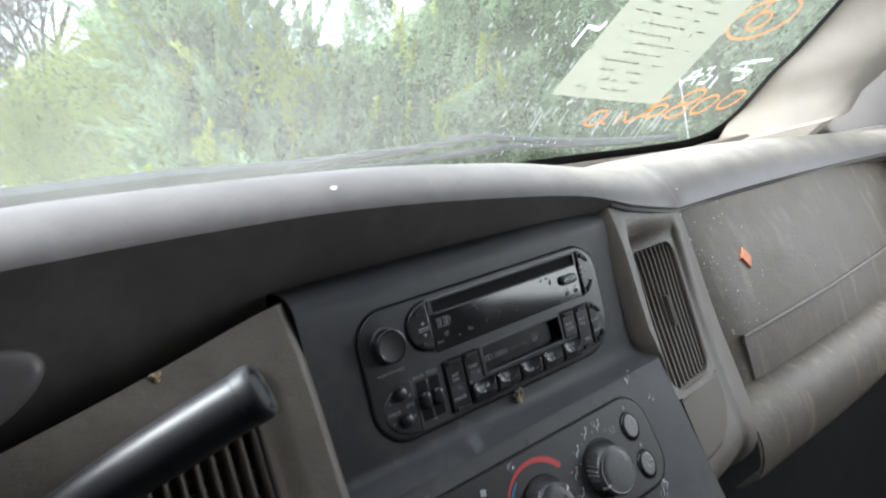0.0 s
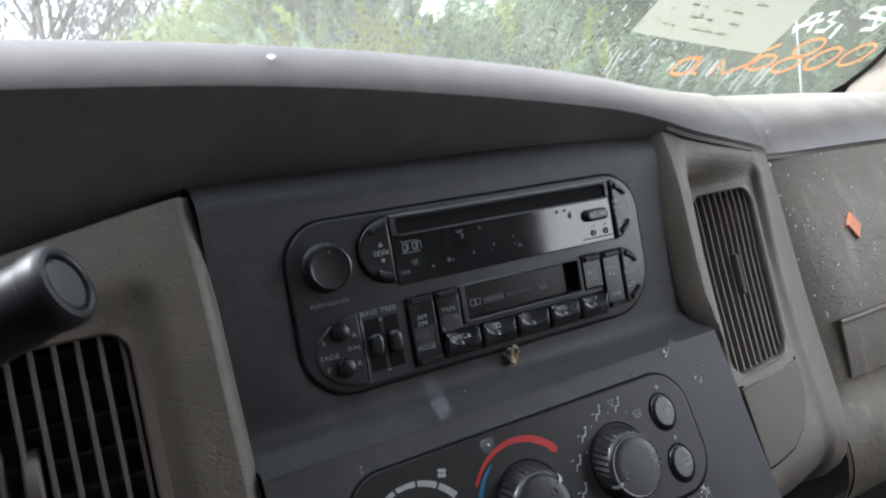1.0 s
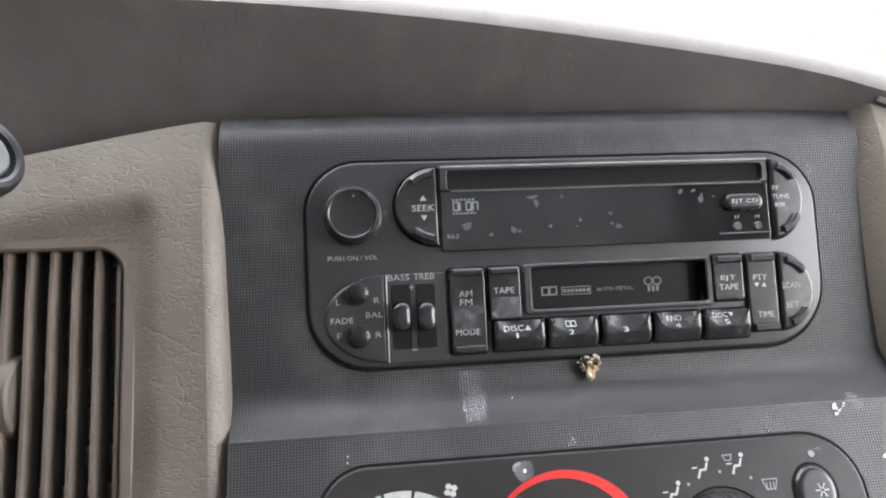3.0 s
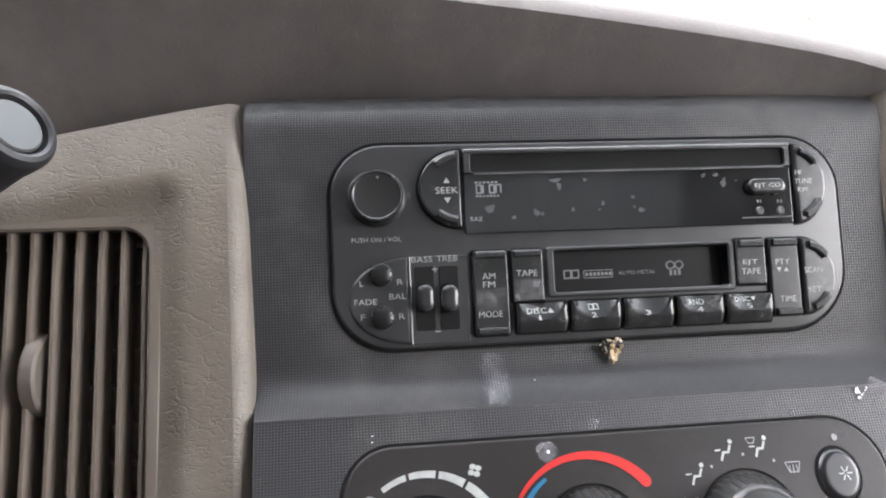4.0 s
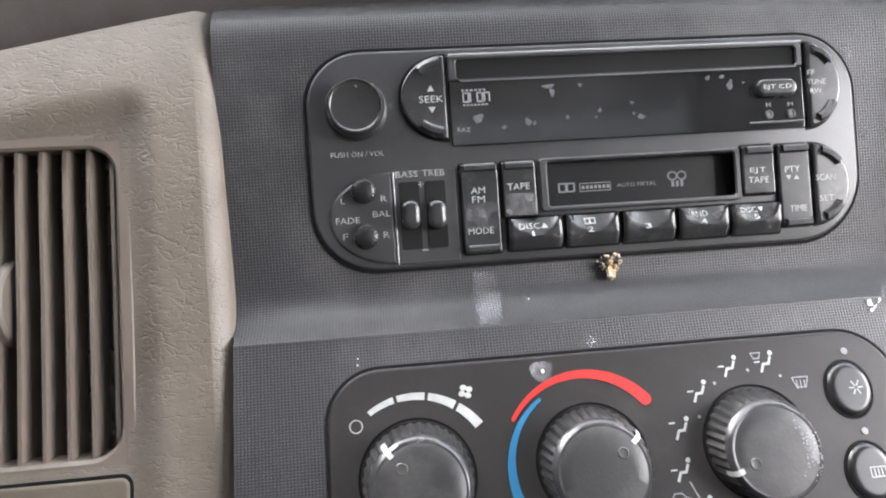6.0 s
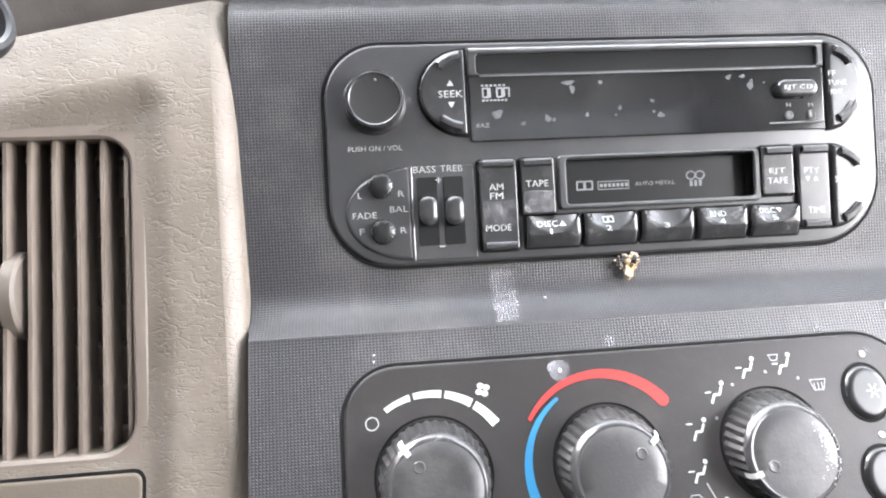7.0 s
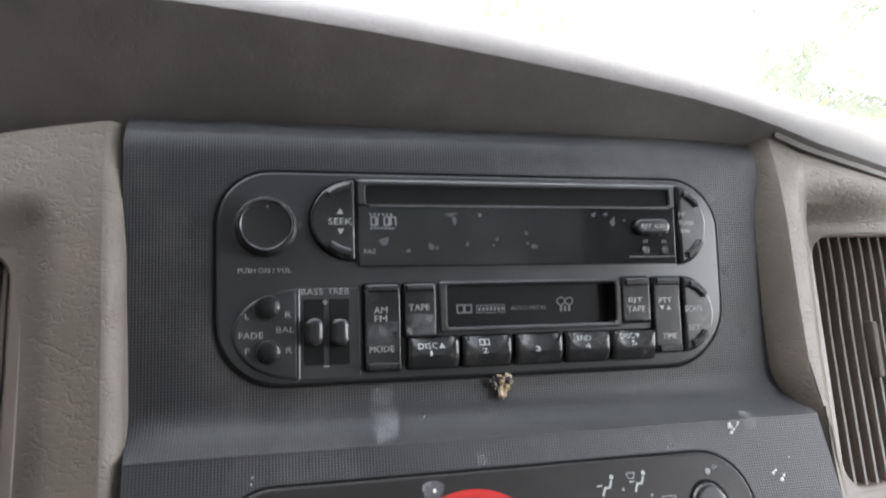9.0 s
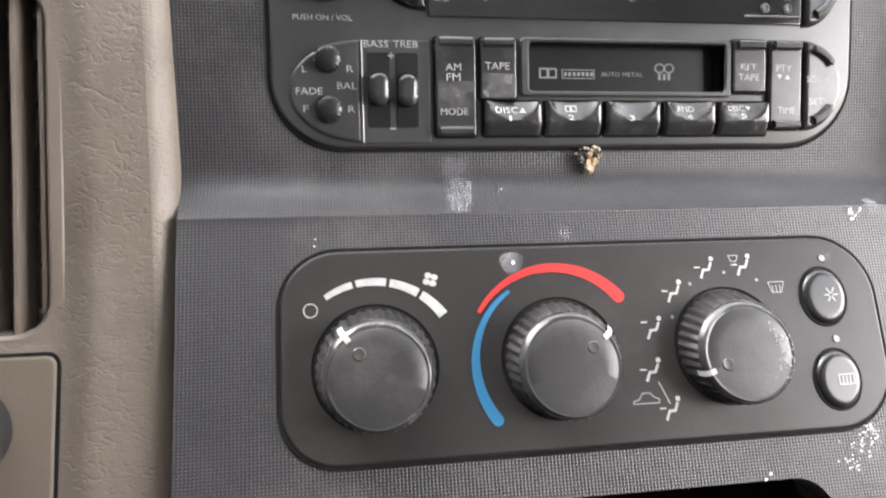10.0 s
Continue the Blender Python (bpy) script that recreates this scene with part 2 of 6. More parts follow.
def water_runs(m, tint, amount):
    """Pale runs of dried water down a panel, and a sprinkle of dust specks."""
    n, k = m.node_tree.nodes, m.node_tree.links
    b = n["Principled BSDF"]
    base = b.inputs["Base Color"].links[0].from_socket
    tc = n.new("ShaderNodeTexCoord")
    for stretch, scale, lo, hi, much in (((1, 1, 0.10), 70, 0.56, 0.70, amount), ((1, 1, 1), 520, 0.64, 0.70, amount * 1.2)):
        mp = n.new("ShaderNodeMapping")
        mp.inputs["Scale"].default_value = stretch
        k.new(tc.outputs["Object"], mp.inputs["Vector"])
        tex = n.new("ShaderNodeTexNoise")
        tex.inputs["Scale"].default_value = scale
        tex.inputs["Detail"].default_value = 5
        k.new(mp.outputs["Vector"], tex.inputs["Vector"])
        ra = n.new("ShaderNodeMapRange")
        ra.inputs["From Min"].default_value, ra.inputs["From Max"].default_value = lo, hi
        ra.inputs["To Max"].default_value = much
        k.new(tex.outputs["Fac"], ra.inputs["Value"])
        mx = n.new("ShaderNodeMix")
        mx.data_type = "RGBA"
        mx.inputs[7].default_value = (*tint, 1)
        k.new(ra.outputs["Result"], mx.inputs[0])
        k.new(base, mx.inputs[6])
        base = mx.outputs[2]
    k.new(base, b.inputs["Base Color"])
    return m


water_runs(M_GLOVE, (0.34, 0.29, 0.22), 0.38)
M_GLOVE.node_tree.nodes["Principled BSDF"].inputs["Specular IOR Level"].default_value = 0.28
M_BEZEL = pyramid_grain("black_waffle_plastic", (0.0385, 0.0378, 0.0402), 0.34, pitch=0.00113)
M_PLATE = shader("matt_black_plastic", (0.036, 0.0362, 0.0378), 0.36, vary=0.15, bump=0.1, bump_scale=1500,
                 stain=(0.12, 0.115, 0.11), stain_amount=0.12, stain_scale=30)
M_HPLATE = shader("warm_black_plastic", (0.023, 0.0212, 0.0207), 0.40, spec=0.3, vary=0.12, bump=0.1, bump_scale=1500,
                  stain=(0.12, 0.11, 0.105), stain_amount=0.12, stain_scale=25)
M_GAP = shader("black_gap", (0.009, 0.009, 0.009), 0.8, spec=0.1)
M_BUTTON = shader("satin_black_button", (0.026, 0.026, 0.0272), 0.22, vary=0.2, stain=(0.2, 0.19, 0.18), stain_amount=0.22, stain_scale=60)
M_RUBBER = shader("black_rubber", (0.014, 0.014, 0.015), 0.5, bump=0.2, bump_scale=1200)
M_WINDOW = shader("smoked_lens", (0.013, 0.013, 0.014), 0.08, spec=0.9, vary=0.15, stain=(0.2, 0.2, 0.2), stain_amount=0.07, stain_scale=35)
M_DOOR = shader("dark_door_lens", (0.014, 0.014, 0.015), 0.26, spec=0.4, vary=0.15)
M_CHROME = shader("worn_edge_plastic", (0.16, 0.16, 0.165), 0.25, vary=0.2)
M_WORN = shader("worn_grip_plastic", (0.06, 0.06, 0.062), 0.3, vary=0.3, vary_scale=400)
M_INK = shader("white_print", (0.36, 0.37, 0.36), 0.5, vary=0.15, vary_scale=300)
M_INK_DIM = shader("grey_print", (0.22, 0.22, 0.23), 0.5, vary=0.15, vary_scale=300)
M_RED = shader("red_print", (0.44, 0.014, 0.011), 0.5, vary=0.05)
M_BLUE = shader("blue_print", (0.008, 0.125, 0.25), 0.5, vary=0.05)
M_PUSH = shader("dark_push_button", (0.014, 0.014, 0.0145), 0.30, vary=0.2)
M_KNOB = shader("black_knob_plastic", (0.0165, 0.0163, 0.0168), 0.42, vary=0.15, bump=0.1, bump_scale=900,
                stain=(0.2, 0.19, 0.18), stain_amount=0.15, stain_scale=40)
M_CAP = shader("satin_grey_cap", (0.055, 0.058, 0.058), 0.38, vary=0.1)
M_VENT = shader("vent_slat_plastic", (0.142, 0.117, 0.097), 0.46, vary=0.1)
M_DUCT = shader("brown_duct_plastic", (0.115, 0.096, 0.080), 0.6, vary=0.15)
M_DARK = shader("dark_cavity", (0.016, 0.016, 0.016), 0.8, spec=0.1)
M_LEVER = shader("gloss_black_lever", (0.020, 0.020, 0.022), 0.40, spec=0.35, vary=0.1, stain=(0.12, 0.12, 0.12), stain_amount=0.15, stain_scale=30)
M_PILLAR = shader("beige_pillar_trim", (0.34, 0.31, 0.27), 0.6, vary=0.06, vary_scale=20, bump=0.15, bump_scale=600,
                  stain=(0.36, 0.30, 0.23), stain_amount=0.5, stain_scale=7)
M_CLOTH = shader("grey_seat_cloth", (0.28, 0.275, 0.27), 1.0, spec=0.0, vary=0.2, vary_scale=20)
M_CAB = shader("cab_lining", (0.20, 0.19, 0.18), 0.9, spec=0.1, vary=0.08, vary_scale=8)
M_ROOF = shader("dark_headlining_cloth", (0.05, 0.048, 0.046), 1.0, spec=0.0, vary=0.2, vary_scale=20)
M_SPECK = shader("white_fleck", (0.75, 0.74, 0.72), 0.7, vary=0.15, vary_scale=500)
M_DUST = shader("pale_smear", (0.075, 0.075, 0.08), 0.8, vary=0.4, vary_scale=400)
M_SMEAR = thin_film("dried_smear_film", (0.24, 0.24, 0.255))
M_KEYFILM = thin_film("grey_key_film", (0.16, 0.16, 0.165), 260, 0.85)
M_STRAW = shader("dry_straw_debris", (0.42, 0.31, 0.18), 0.8, vary=0.35, vary_scale=300)
M_CRUST = shader("pale_tan_crumb", (0.5, 0.42, 0.32), 0.85, vary=0.3, vary_scale=400)
M_ORANGE = shader("orange_sticker", (0.80, 0.26, 0.11), 0.6, vary=0.12, vary_scale=200)
M_SEAL = shader("black_glass_border", (0.01, 0.01, 0.01), 0.4)
def thin_paper(name, base):
    """Thin sheet that lets daylight through."""
    m = shader(name, base, 0.8, vary=0.05, vary_scale=12)
    n, k = m.node_tree.nodes, m.node_tree.links
    tr = n.new("ShaderNodeBsdfTranslucent")
    tr.inputs["Color"].default_value = (*base, 1)
    mx = n.new("ShaderNodeMixShader")
    mx.inputs["Fac"].default_value = 0.6
    k.new(n["Principled BSDF"].outputs["BSDF"], mx.inputs[1])
    k.new(tr.outputs["BSDF"], mx.inputs[2])
    k.new(mx.outputs["Shader"], n["Material Output"].inputs["Surface"])
    return m


M_PAPER = thin_paper("pale_green_paper", (0.305, 0.306, 0.246))
M_PRINT = thin_paper("faded_print", (0.40, 0.41, 0.34))
M_OPAINT = thin_paper("orange_paint_marker", (0.62, 0.27, 0.11))
M_STREAK = thin_paper("dried_water_film", (0.40, 0.42, 0.40))
M_WPAINT = thin_paper("white_paint_marker", (0.62, 0.63, 0.62))
M_GLASS = dusty_glass("dusty_windscreen_glass", 0.085)
M_TINT = dusty_glass("dark_privacy_glass", 0.02, (0.26, 0.265, 0.265))
M_LEAF = shader("conifer_foliage", (0.143, 0.184, 0.114), 0.85, vary=0.45, vary_scale=4.5, island=True, spec=0.15)
M_LEAF_TRIM = shader("trimmed_conifer_foliage", (0.120, 0.141, 0.050), 0.85, vary=0.35, vary_scale=2.0, island=True, spec=0.15)
M_LEAF_IN = shader("inner_shade_green", (0.085, 0.11, 0.055), 0.9, vary=0.4, vary_scale=6)
M_LEAF_YELLOW = shader("yellow_green_foliage", (0.185, 0.21, 0.06), 0.85, vary=0.3, vary_scale=3, island=True)


def leafy(m):
    """Lets daylight through the leaves."""
    n, k = m.node_tree.nodes, m.node_tree.links
    b = n["Principled BSDF"]
    tr = n.new("ShaderNodeBsdfTranslucent")
    k.new(b.inputs["Base Color"].links[0].from_socket, tr.inputs["Color"])
    mx = n.new("ShaderNodeAddShader")
    k.new(b.outputs["BSDF"], mx.inputs[0])
    k.new(tr.outputs["BSDF"], mx.inputs[1])
    k.new(mx.outputs["Shader"], n["Material Output"].inputs["Surface"])
    return m


for leaf_stuff in (M_LEAF, M_LEAF_TRIM, M_LEAF_YELLOW):
    leafy(leaf_stuff)
M_RENDER = shader("pale_house_render", (0.62, 0.57, 0.54), 0.9, spec=0.1, vary=0.08, vary_scale=1.5, bump=0.3, bump_scale=40)
M_TILE = shader("weathered_roof_tile", (0.30, 0.17, 0.13), 0.9, spec=0.1, vary=0.3, vary_scale=5, bump=0.5, bump_scale=6)
M_BARK = shader("grey_bark", (0.085, 0.075, 0.068), 0.9, vary=0.3, vary_scale=9, bump=0.5, bump_scale=30)
M_GROUND = shader("grass_ground", (0.07, 0.09, 0.035), 0.9, vary=0.4, vary_scale=1.2, bump=0.4, bump_scale=20)
M_WIPER = shader("weathered_wiper", (0.03, 0.032, 0.035), 0.5, vary=0.3, vary_scale=60)
M_FENCE = shader("white_fence_paint", (0.75, 0.75, 0.73), 0.6)
M_STEEL = shader("antenna_steel", (0.55, 0.55, 0.55), 0.3, metal=0.9)


# ---------------------------------------------------------------- building helpers
def thing(name, label, category, group="", kind="", at=(0, 0, 0)):
    ob = new(name)
    ob.empty_display_size = 0.02
    ob.location = at
    return tagged(ob, label, category, group, kind)


def part(name, bm, material, parent=None, label="", smooth=True):
    me = bpy.data.meshes.new(name)
    bm.normal_update()
    bm.to_mesh(me)
    bm.free()
    if smooth:
        me.polygons.foreach_set("use_smooth", [True] * len(me.polygons))
        me.set_sharp_from_angle(angle=radians(38))
    me.materials.append(material)
    ob = new(name, me)
    if parent:
        ob.parent = parent
        if not parent.parent:
            ob.matrix_parent_inverse = Matrix.Translation(parent.location).inverted()
    if label:
        ob["label"] = label
    return ob


def moved(bm, m):
    bmesh.ops.transform(bm, matrix=m, verts=bm.verts)
    return bm


def joined(*bms):
    out = bmesh.new()
    for b in bms:
        me = bpy.data.meshes.new("t")
        b.to_mesh(me)
        b.free()
        out.from_mesh(me)
        bpy.data.meshes.remove(me)
    return out


def rrect(w, h, r, n=6, cx=0.0, cz=0.0):
    """A rounded rectangle, anticlockwise; r: one radius, or four from the lower left on."""
    rs = (r,) * 4 if not isinstance(r, (tuple, list)) else r
    pts = []
    for i, (sx, sz) in enumerate(((-1, -1), (1, -1), (1, 1), (-1, 1))):
        q = rs[i]
        ox, oz = sx * (w / 2 - q), sz * (h / 2 - q)
        a0 = 180 + 90 * i
        for j in range(n + 1):
            a = radians(a0 + 90 * j / n)
            pts.append((cx + ox + q * math.cos(a), cz + oz + q * math.sin(a)))
    return pts


def ellipse(rx, rz, n=32, cx=0.0, cz=0.0):
    return [(cx + rx * math.cos(2 * math.pi * i / n), cz + rz * math.sin(2 * math.pi * i / n)) for i in range(n)]


def inset(pts, d):
    out = []
    n = len(pts)
    for i in range(n):
        a, b, c = Vector(pts[i - 1]), Vector(pts[i]), Vector(pts[(i + 1) % n])
        e1, e2 = (b - a), (c - b)
        if e1.length < 1e-9 or e2.length < 1e-9:
            e1 = e2 = (c - a)
        n1 = Vector((-e1.y, e1.x)).normalized()
        n2 = Vector((-e2.y, e2.x)).normalized()
        v = n1 + n2
        v = v.normalized() * min(1.6, 1 / max(0.5, v.normalized().dot(n1))) if v.length > 1e-6 else n1
        out.append((b.x + v.x * d, b.y + v.y * d))
    return out


def slab(outline, back, front, bevel=0.0006, steps=3, cap=True):
    """A plate in the x-z plane from y=back forward to y=front (towards the driver), with a rounded front edge."""
    bm = bmesh.new()
    rings = [[bm.verts.new((x, back, z)) for x, z in outline]]
    sgn = -1 if front < back else 1
    for i in range(steps + 1):
        a = radians(90 * i / steps)
        o = inset(outline, bevel * (1 - math.cos(a)))
        y = front - sgn * bevel * (1 - math.sin(a))
        rings.append([bm.verts.new((x, y, z)) for x, z in o])
    if cap:
        rings.append([bm.verts.new((x, front, z)) for x, z in inset(outline, bevel * 1.25)])
    n = len(outline)
    for r0, r1 in zip(rings, rings[1:]):
        for i in range(n):
            bm.faces.new((r0[i], r0[(i + 1) % n], r1[(i + 1) % n], r1[i]))
    if cap:
        bm.faces.new(rings[-1])
    bmesh.ops.recalc_face_normals(bm, faces=bm.faces)
    return bm


def ring(outer, inner, back, front, bevel=0.0004):
    """A frame between two outlines with equal counts, standing from y=back to y=front."""
    bm = bmesh.new()
    n = len(outer)
    loops = [(outer, back), (outer, front + bevel), (inset(outer, bevel), front), (inset(inner, -bevel), front), (inner, front + bevel), (inner, back)]
    vs = [[bm.verts.new((x, y, z)) for x, z in o] for o, y in loops]
    for a, b in zip(vs, vs[1:]):
        for i in range(n):
            bm.faces.new((a[i], a[(i + 1) % n], b[(i + 1) % n], b[i]))
    bmesh.ops.recalc_face_normals(bm, faces=bm.faces)
    return bm


def lathe(profile, n=40, flutes=0, depth=0.0):
    """Turned about the y axis: profile of (radius, y); flutes dent the rim."""
    bm = bmesh.new()
    rings = []
    for r, y in profile:
        if r < 1e-6:
            rings.append([bm.verts.new((0, y, 0))])
            continue
        row = []
        for i in range(n):
            a = 2 * math.pi * i / n
            q = r - (depth * (0.5 + 0.5 * math.cos(flutes * a)) if flutes else 0)
            row.append(bm.verts.new((q * math.cos(a), y, q * math.sin(a))))
        rings.append(row)
    for a, b in zip(rings, rings[1:]):
        for i in range(n):
            j = (i + 1) % n
            if len(b) == 1:
                bm.faces.new((a[i], a[j], b[0]))
            elif len(a) == 1:
                bm.faces.new((a[0], b[j], b[i]))
            else:
                bm.faces.new((a[i], a[j], b[j], b[i]))
    bmesh.ops.recalc_face_normals(bm, faces=bm.faces)
    return bm


def tube(points, radii, n=10, cap=True):
    bm = bmesh.new()
    pts = [Vector(p) for p in points]
    rings = []
    up = Vector((0.13, 0.21, 1)).normalized()
    for i, p in enumerate(pts):
        d = (pts[min(i + 1, len(pts) - 1)] - pts[max(i - 1, 0)]).normalized()
        s = d.cross(up).normalized()
        t = s.cross(d)
        r = radii[i] if isinstance(radii, (list, tuple)) else radii
        rings.append([bm.verts.new(p + r * (math.cos(2 * math.pi * j / n) * s + math.sin(2 * math.pi * j / n) * t)) for j in range(n)])
    for a, b in zip(rings, rings[1:]):
        for j in range(n):
            bm.faces.new((a[j], a[(j + 1) % n], b[(j + 1) % n], b[j]))
    if cap:
        bm.faces.new(rings[0])
        bm.faces.new(rings[-1])
    bmesh.ops.recalc_face_normals(bm, faces=bm.faces)
    return bm


def sheet(rows, thick=None):
    """A skin through rows of points."""
    bm = bmesh.new()
    vs = [[bm.verts.new(p) for p in row] for row in rows]
    for a, b in zip(vs, vs[1:]):
        for i in range(len(a) - 1):
            bm.faces.new((a[i], a[i + 1], b[i + 1], b[i]))
    return bm


def block(x0, x1, y0, y1, z0, z1, bevel=0.0):
    bm = bmesh.new()
    bmesh.ops.create_cube(bm, size=1)
    moved(bm, Matrix.Translation(((x0 + x1) / 2, (y0 + y1) / 2, (z0 + z1) / 2)) @ Matrix.Diagonal((x1 - x0, y1 - y0, z1 - z0, 1)))
    if bevel:
        bmesh.ops.bevel(bm, geom=bm.edges[:], offset=bevel, segments=2, profile=0.5, affect="EDGES")
    return bm


def lerp_table(table, v):
    xs, ys = [a for a, _ in table], [b for _, b in table]
    return float(np.interp(v, xs, ys))


def smooth_table(table, v):
    """Cubic through the table's points."""
    if v <= table[0][0]:
        return table[0][1]
    if v >= table[-1][0]:
        return table[-1][1]
    for i in range(len(table) - 1):
        if v <= table[i + 1][0]:
            break
    def slope(j):
        a, b = table[max(j - 1, 0)], table[min(j + 1, len(table) - 1)]
        return (b[1] - a[1]) / (b[0] - a[0])
    (x0, y0), (x1, y1) = table[i], table[i + 1]
    h = x1 - x0
    t = (v - x0) / h
    return ((2 * t**3 - 3 * t**2 + 1) * y0 + (t**3 - 2 * t**2 + t) * h * slope(i) + (-2 * t**3 + 3 * t**2) * y1 + (t**3 - t**2) * h * slope(i + 1))


def words(body, x, z, w, h, y, material, parent, m=None, name="lettering"):
    """Raised print of the given width and height, centred on x, z, facing the driver."""
    cu = bpy.data.curves.new("t", "FONT")
    cu.body = body
    cu.resolution_u = 2
    ob = bpy.data.objects.new("t", cu)
    scene.collection.objects.link(ob)
    me = bpy.data.meshes.new_from_object(ob.evaluated_get(bpy.context.evaluated_depsgraph_get()))
    bpy.data.objects.remove(ob)
    bpy.data.curves.remove(cu)
    bm = bmesh.new()
    bm.from_mesh(me)
    bpy.data.meshes.remove(me)
    xs, ys = [v.co.x for v in bm.verts], [v.co.y for v in bm.verts]
    cx, cy, sx, sy = (min(xs) + max(xs)) / 2, (min(ys) + max(ys)) / 2, max(xs) - min(xs), max(ys) - min(ys)
    for v in bm.verts:
        v.co = Vector(((v.co.x - cx) * w / sx + x, y, (v.co.y - cy) * h / sy + z))
    if m:
        moved(bm, m)
    return part(name, bm, material, parent, smooth=False)


def print_shape(polys, y, material, parent, name, m=None, label=""):
    """Flat print from polygons in x, z."""
    bm = bmesh.new()
    for p in polys:
        bm.faces.new([bm.verts.new((x, y, z)) for x, z in p])
    for f in bm.faces:
        f.normal_update()
        if f.normal.y > 0:
            f.normal_flip()
    if m:
        moved(bm, m)
    return part(name, bm, material, parent, label, smooth=False)


def bar(x, z, w, h):
    return [(x - w / 2, z - h / 2), (x + w / 2, z - h / 2), (x + w / 2, z + h / 2), (x - w / 2, z + h / 2)]


def stroke2(pts, w):
    """Polygons that make a line of width w through 2D points."""
    out = []
    for a, b in zip(pts, pts[1:]):
        a, b = Vector(a), Vector(b)
        d = (b - a).normalized()
        nrm = Vector((-d.y, d.x)) * w / 2
        a, b = a - d * w * 0.2, b + d * w * 0.2
        out.append([tuple(a + nrm), tuple(a - nrm), tuple(b - nrm), tuple(b + nrm)])
    return out


def arc_band(cx, cz, a0, a1, r0, r1, w0, w1, n=16):
    """A band along an arc whose radius runs from r0 to r1 and whose width grows from w0 to w1."""
    polys = []
    def at(f, w, s):
        a, r = radians(a0 + (a1 - a0) * f), r0 + (r1 - r0) * f
        return (cx + (r + s * w / 2) * math.cos(a), cz + (r + s * w / 2) * math.sin(a))
    for i in range(n):
        f0, f1 = i / n, (i + 1) / n
        v0, v1 = w0 + (w1 - w0) * f0, w0 + (w1 - w0) * f1
        polys.append([at(f0, v0, -1), at(f0, v0, 1), at(f1, v1, 1), at(f1, v1, -1)])
    turn = 1 if a1 > a0 else -1
    for a, r, w, way in ((a0, r0, w0, -turn), (a1, r1, w1, turn)):
        c, s = math.cos(radians(a)), math.sin(radians(a))
        px, pz = cx + r * c, cz + r * s
        polys.append([(px + w / 2 * (math.cos(f) * c - way * math.sin(f) * s), pz + w / 2 * (math.cos(f) * s + way * math.sin(f) * c)) for f in [math.pi * i / 8 for i in range(9)]])
    return polys


# ---------------------------------------------------------------- the ground, the hedge and the trees outside
EYE_ABOVE_GROUND = 1.35
GZ = -EYE_ABOVE_GROUND
rng = np.random.default_rng(5)

bm = bmesh.new()
for v in ((-3000, -3000), (3000, -3000), (3000, 3000), (-3000, 3000)):
    bm.verts.new((*v, GZ))
bm.faces.new(bm.verts)
tagged(part("ground", bm, M_GROUND), "rough grass ground under the truck", "ground", kind="structure")

# centre line of the hedge, from its far end to beyond the passenger side
HEDGE = [(0.36, 6.4), (0.46, 5.43), (0.845, 4.13), (1.05, 3.64), (1.9, 3.4), (4.0, 3.3), (9.5, 3.0)]


def hedge_at(s):
    n = len(HEDGE) - 1
    i = min(int(s * n), n - 1)
    f = s * n - i
    (x0, y0), (x1, y1) = HEDGE[i], HEDGE[i + 1]
    return x0 + (x1 - x0) * f, y0 + (y1 - y0) * f, Vector((y0 - y1, x1 - x0)).normalized()


def hedge_top(s):
    x = hedge_at(s)[0]
    top = smooth_table([(0.3, 1.95), (0.46, 1.80), (0.845, 1.78), (1.05, 1.76), (1.2, 1.82), (1.5, 1.74), (1.68, 1.36), (2.0, 1.30), (2.4, 1.40), (2.75, 1.36), (3.1, 1.72), (4.0, 1.85), (10.0, 1.8)], x)
    k = min(1, max(0, (x - 1.0) / 0.3))
    return top + k * (0.10 * noise.noise((x * 5, 0.3, 0)) + 0.07 * noise.noise((x * 17, 2.3, 0)))


hedge = thing("hedge", "tall green conifer hedge beyond the windscreen", "hedge", at=(3, 3.6, GZ))
# Solid sheet behind the leaves; its darker green stands in for inner shade.
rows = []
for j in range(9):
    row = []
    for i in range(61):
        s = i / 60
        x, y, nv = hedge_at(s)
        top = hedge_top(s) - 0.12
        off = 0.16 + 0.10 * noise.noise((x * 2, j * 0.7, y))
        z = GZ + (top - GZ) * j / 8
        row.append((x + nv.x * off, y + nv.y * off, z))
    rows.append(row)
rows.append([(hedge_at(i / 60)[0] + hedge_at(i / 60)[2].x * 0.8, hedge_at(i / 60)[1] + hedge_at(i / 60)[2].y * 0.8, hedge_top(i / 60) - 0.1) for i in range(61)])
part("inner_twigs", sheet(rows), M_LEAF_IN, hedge)


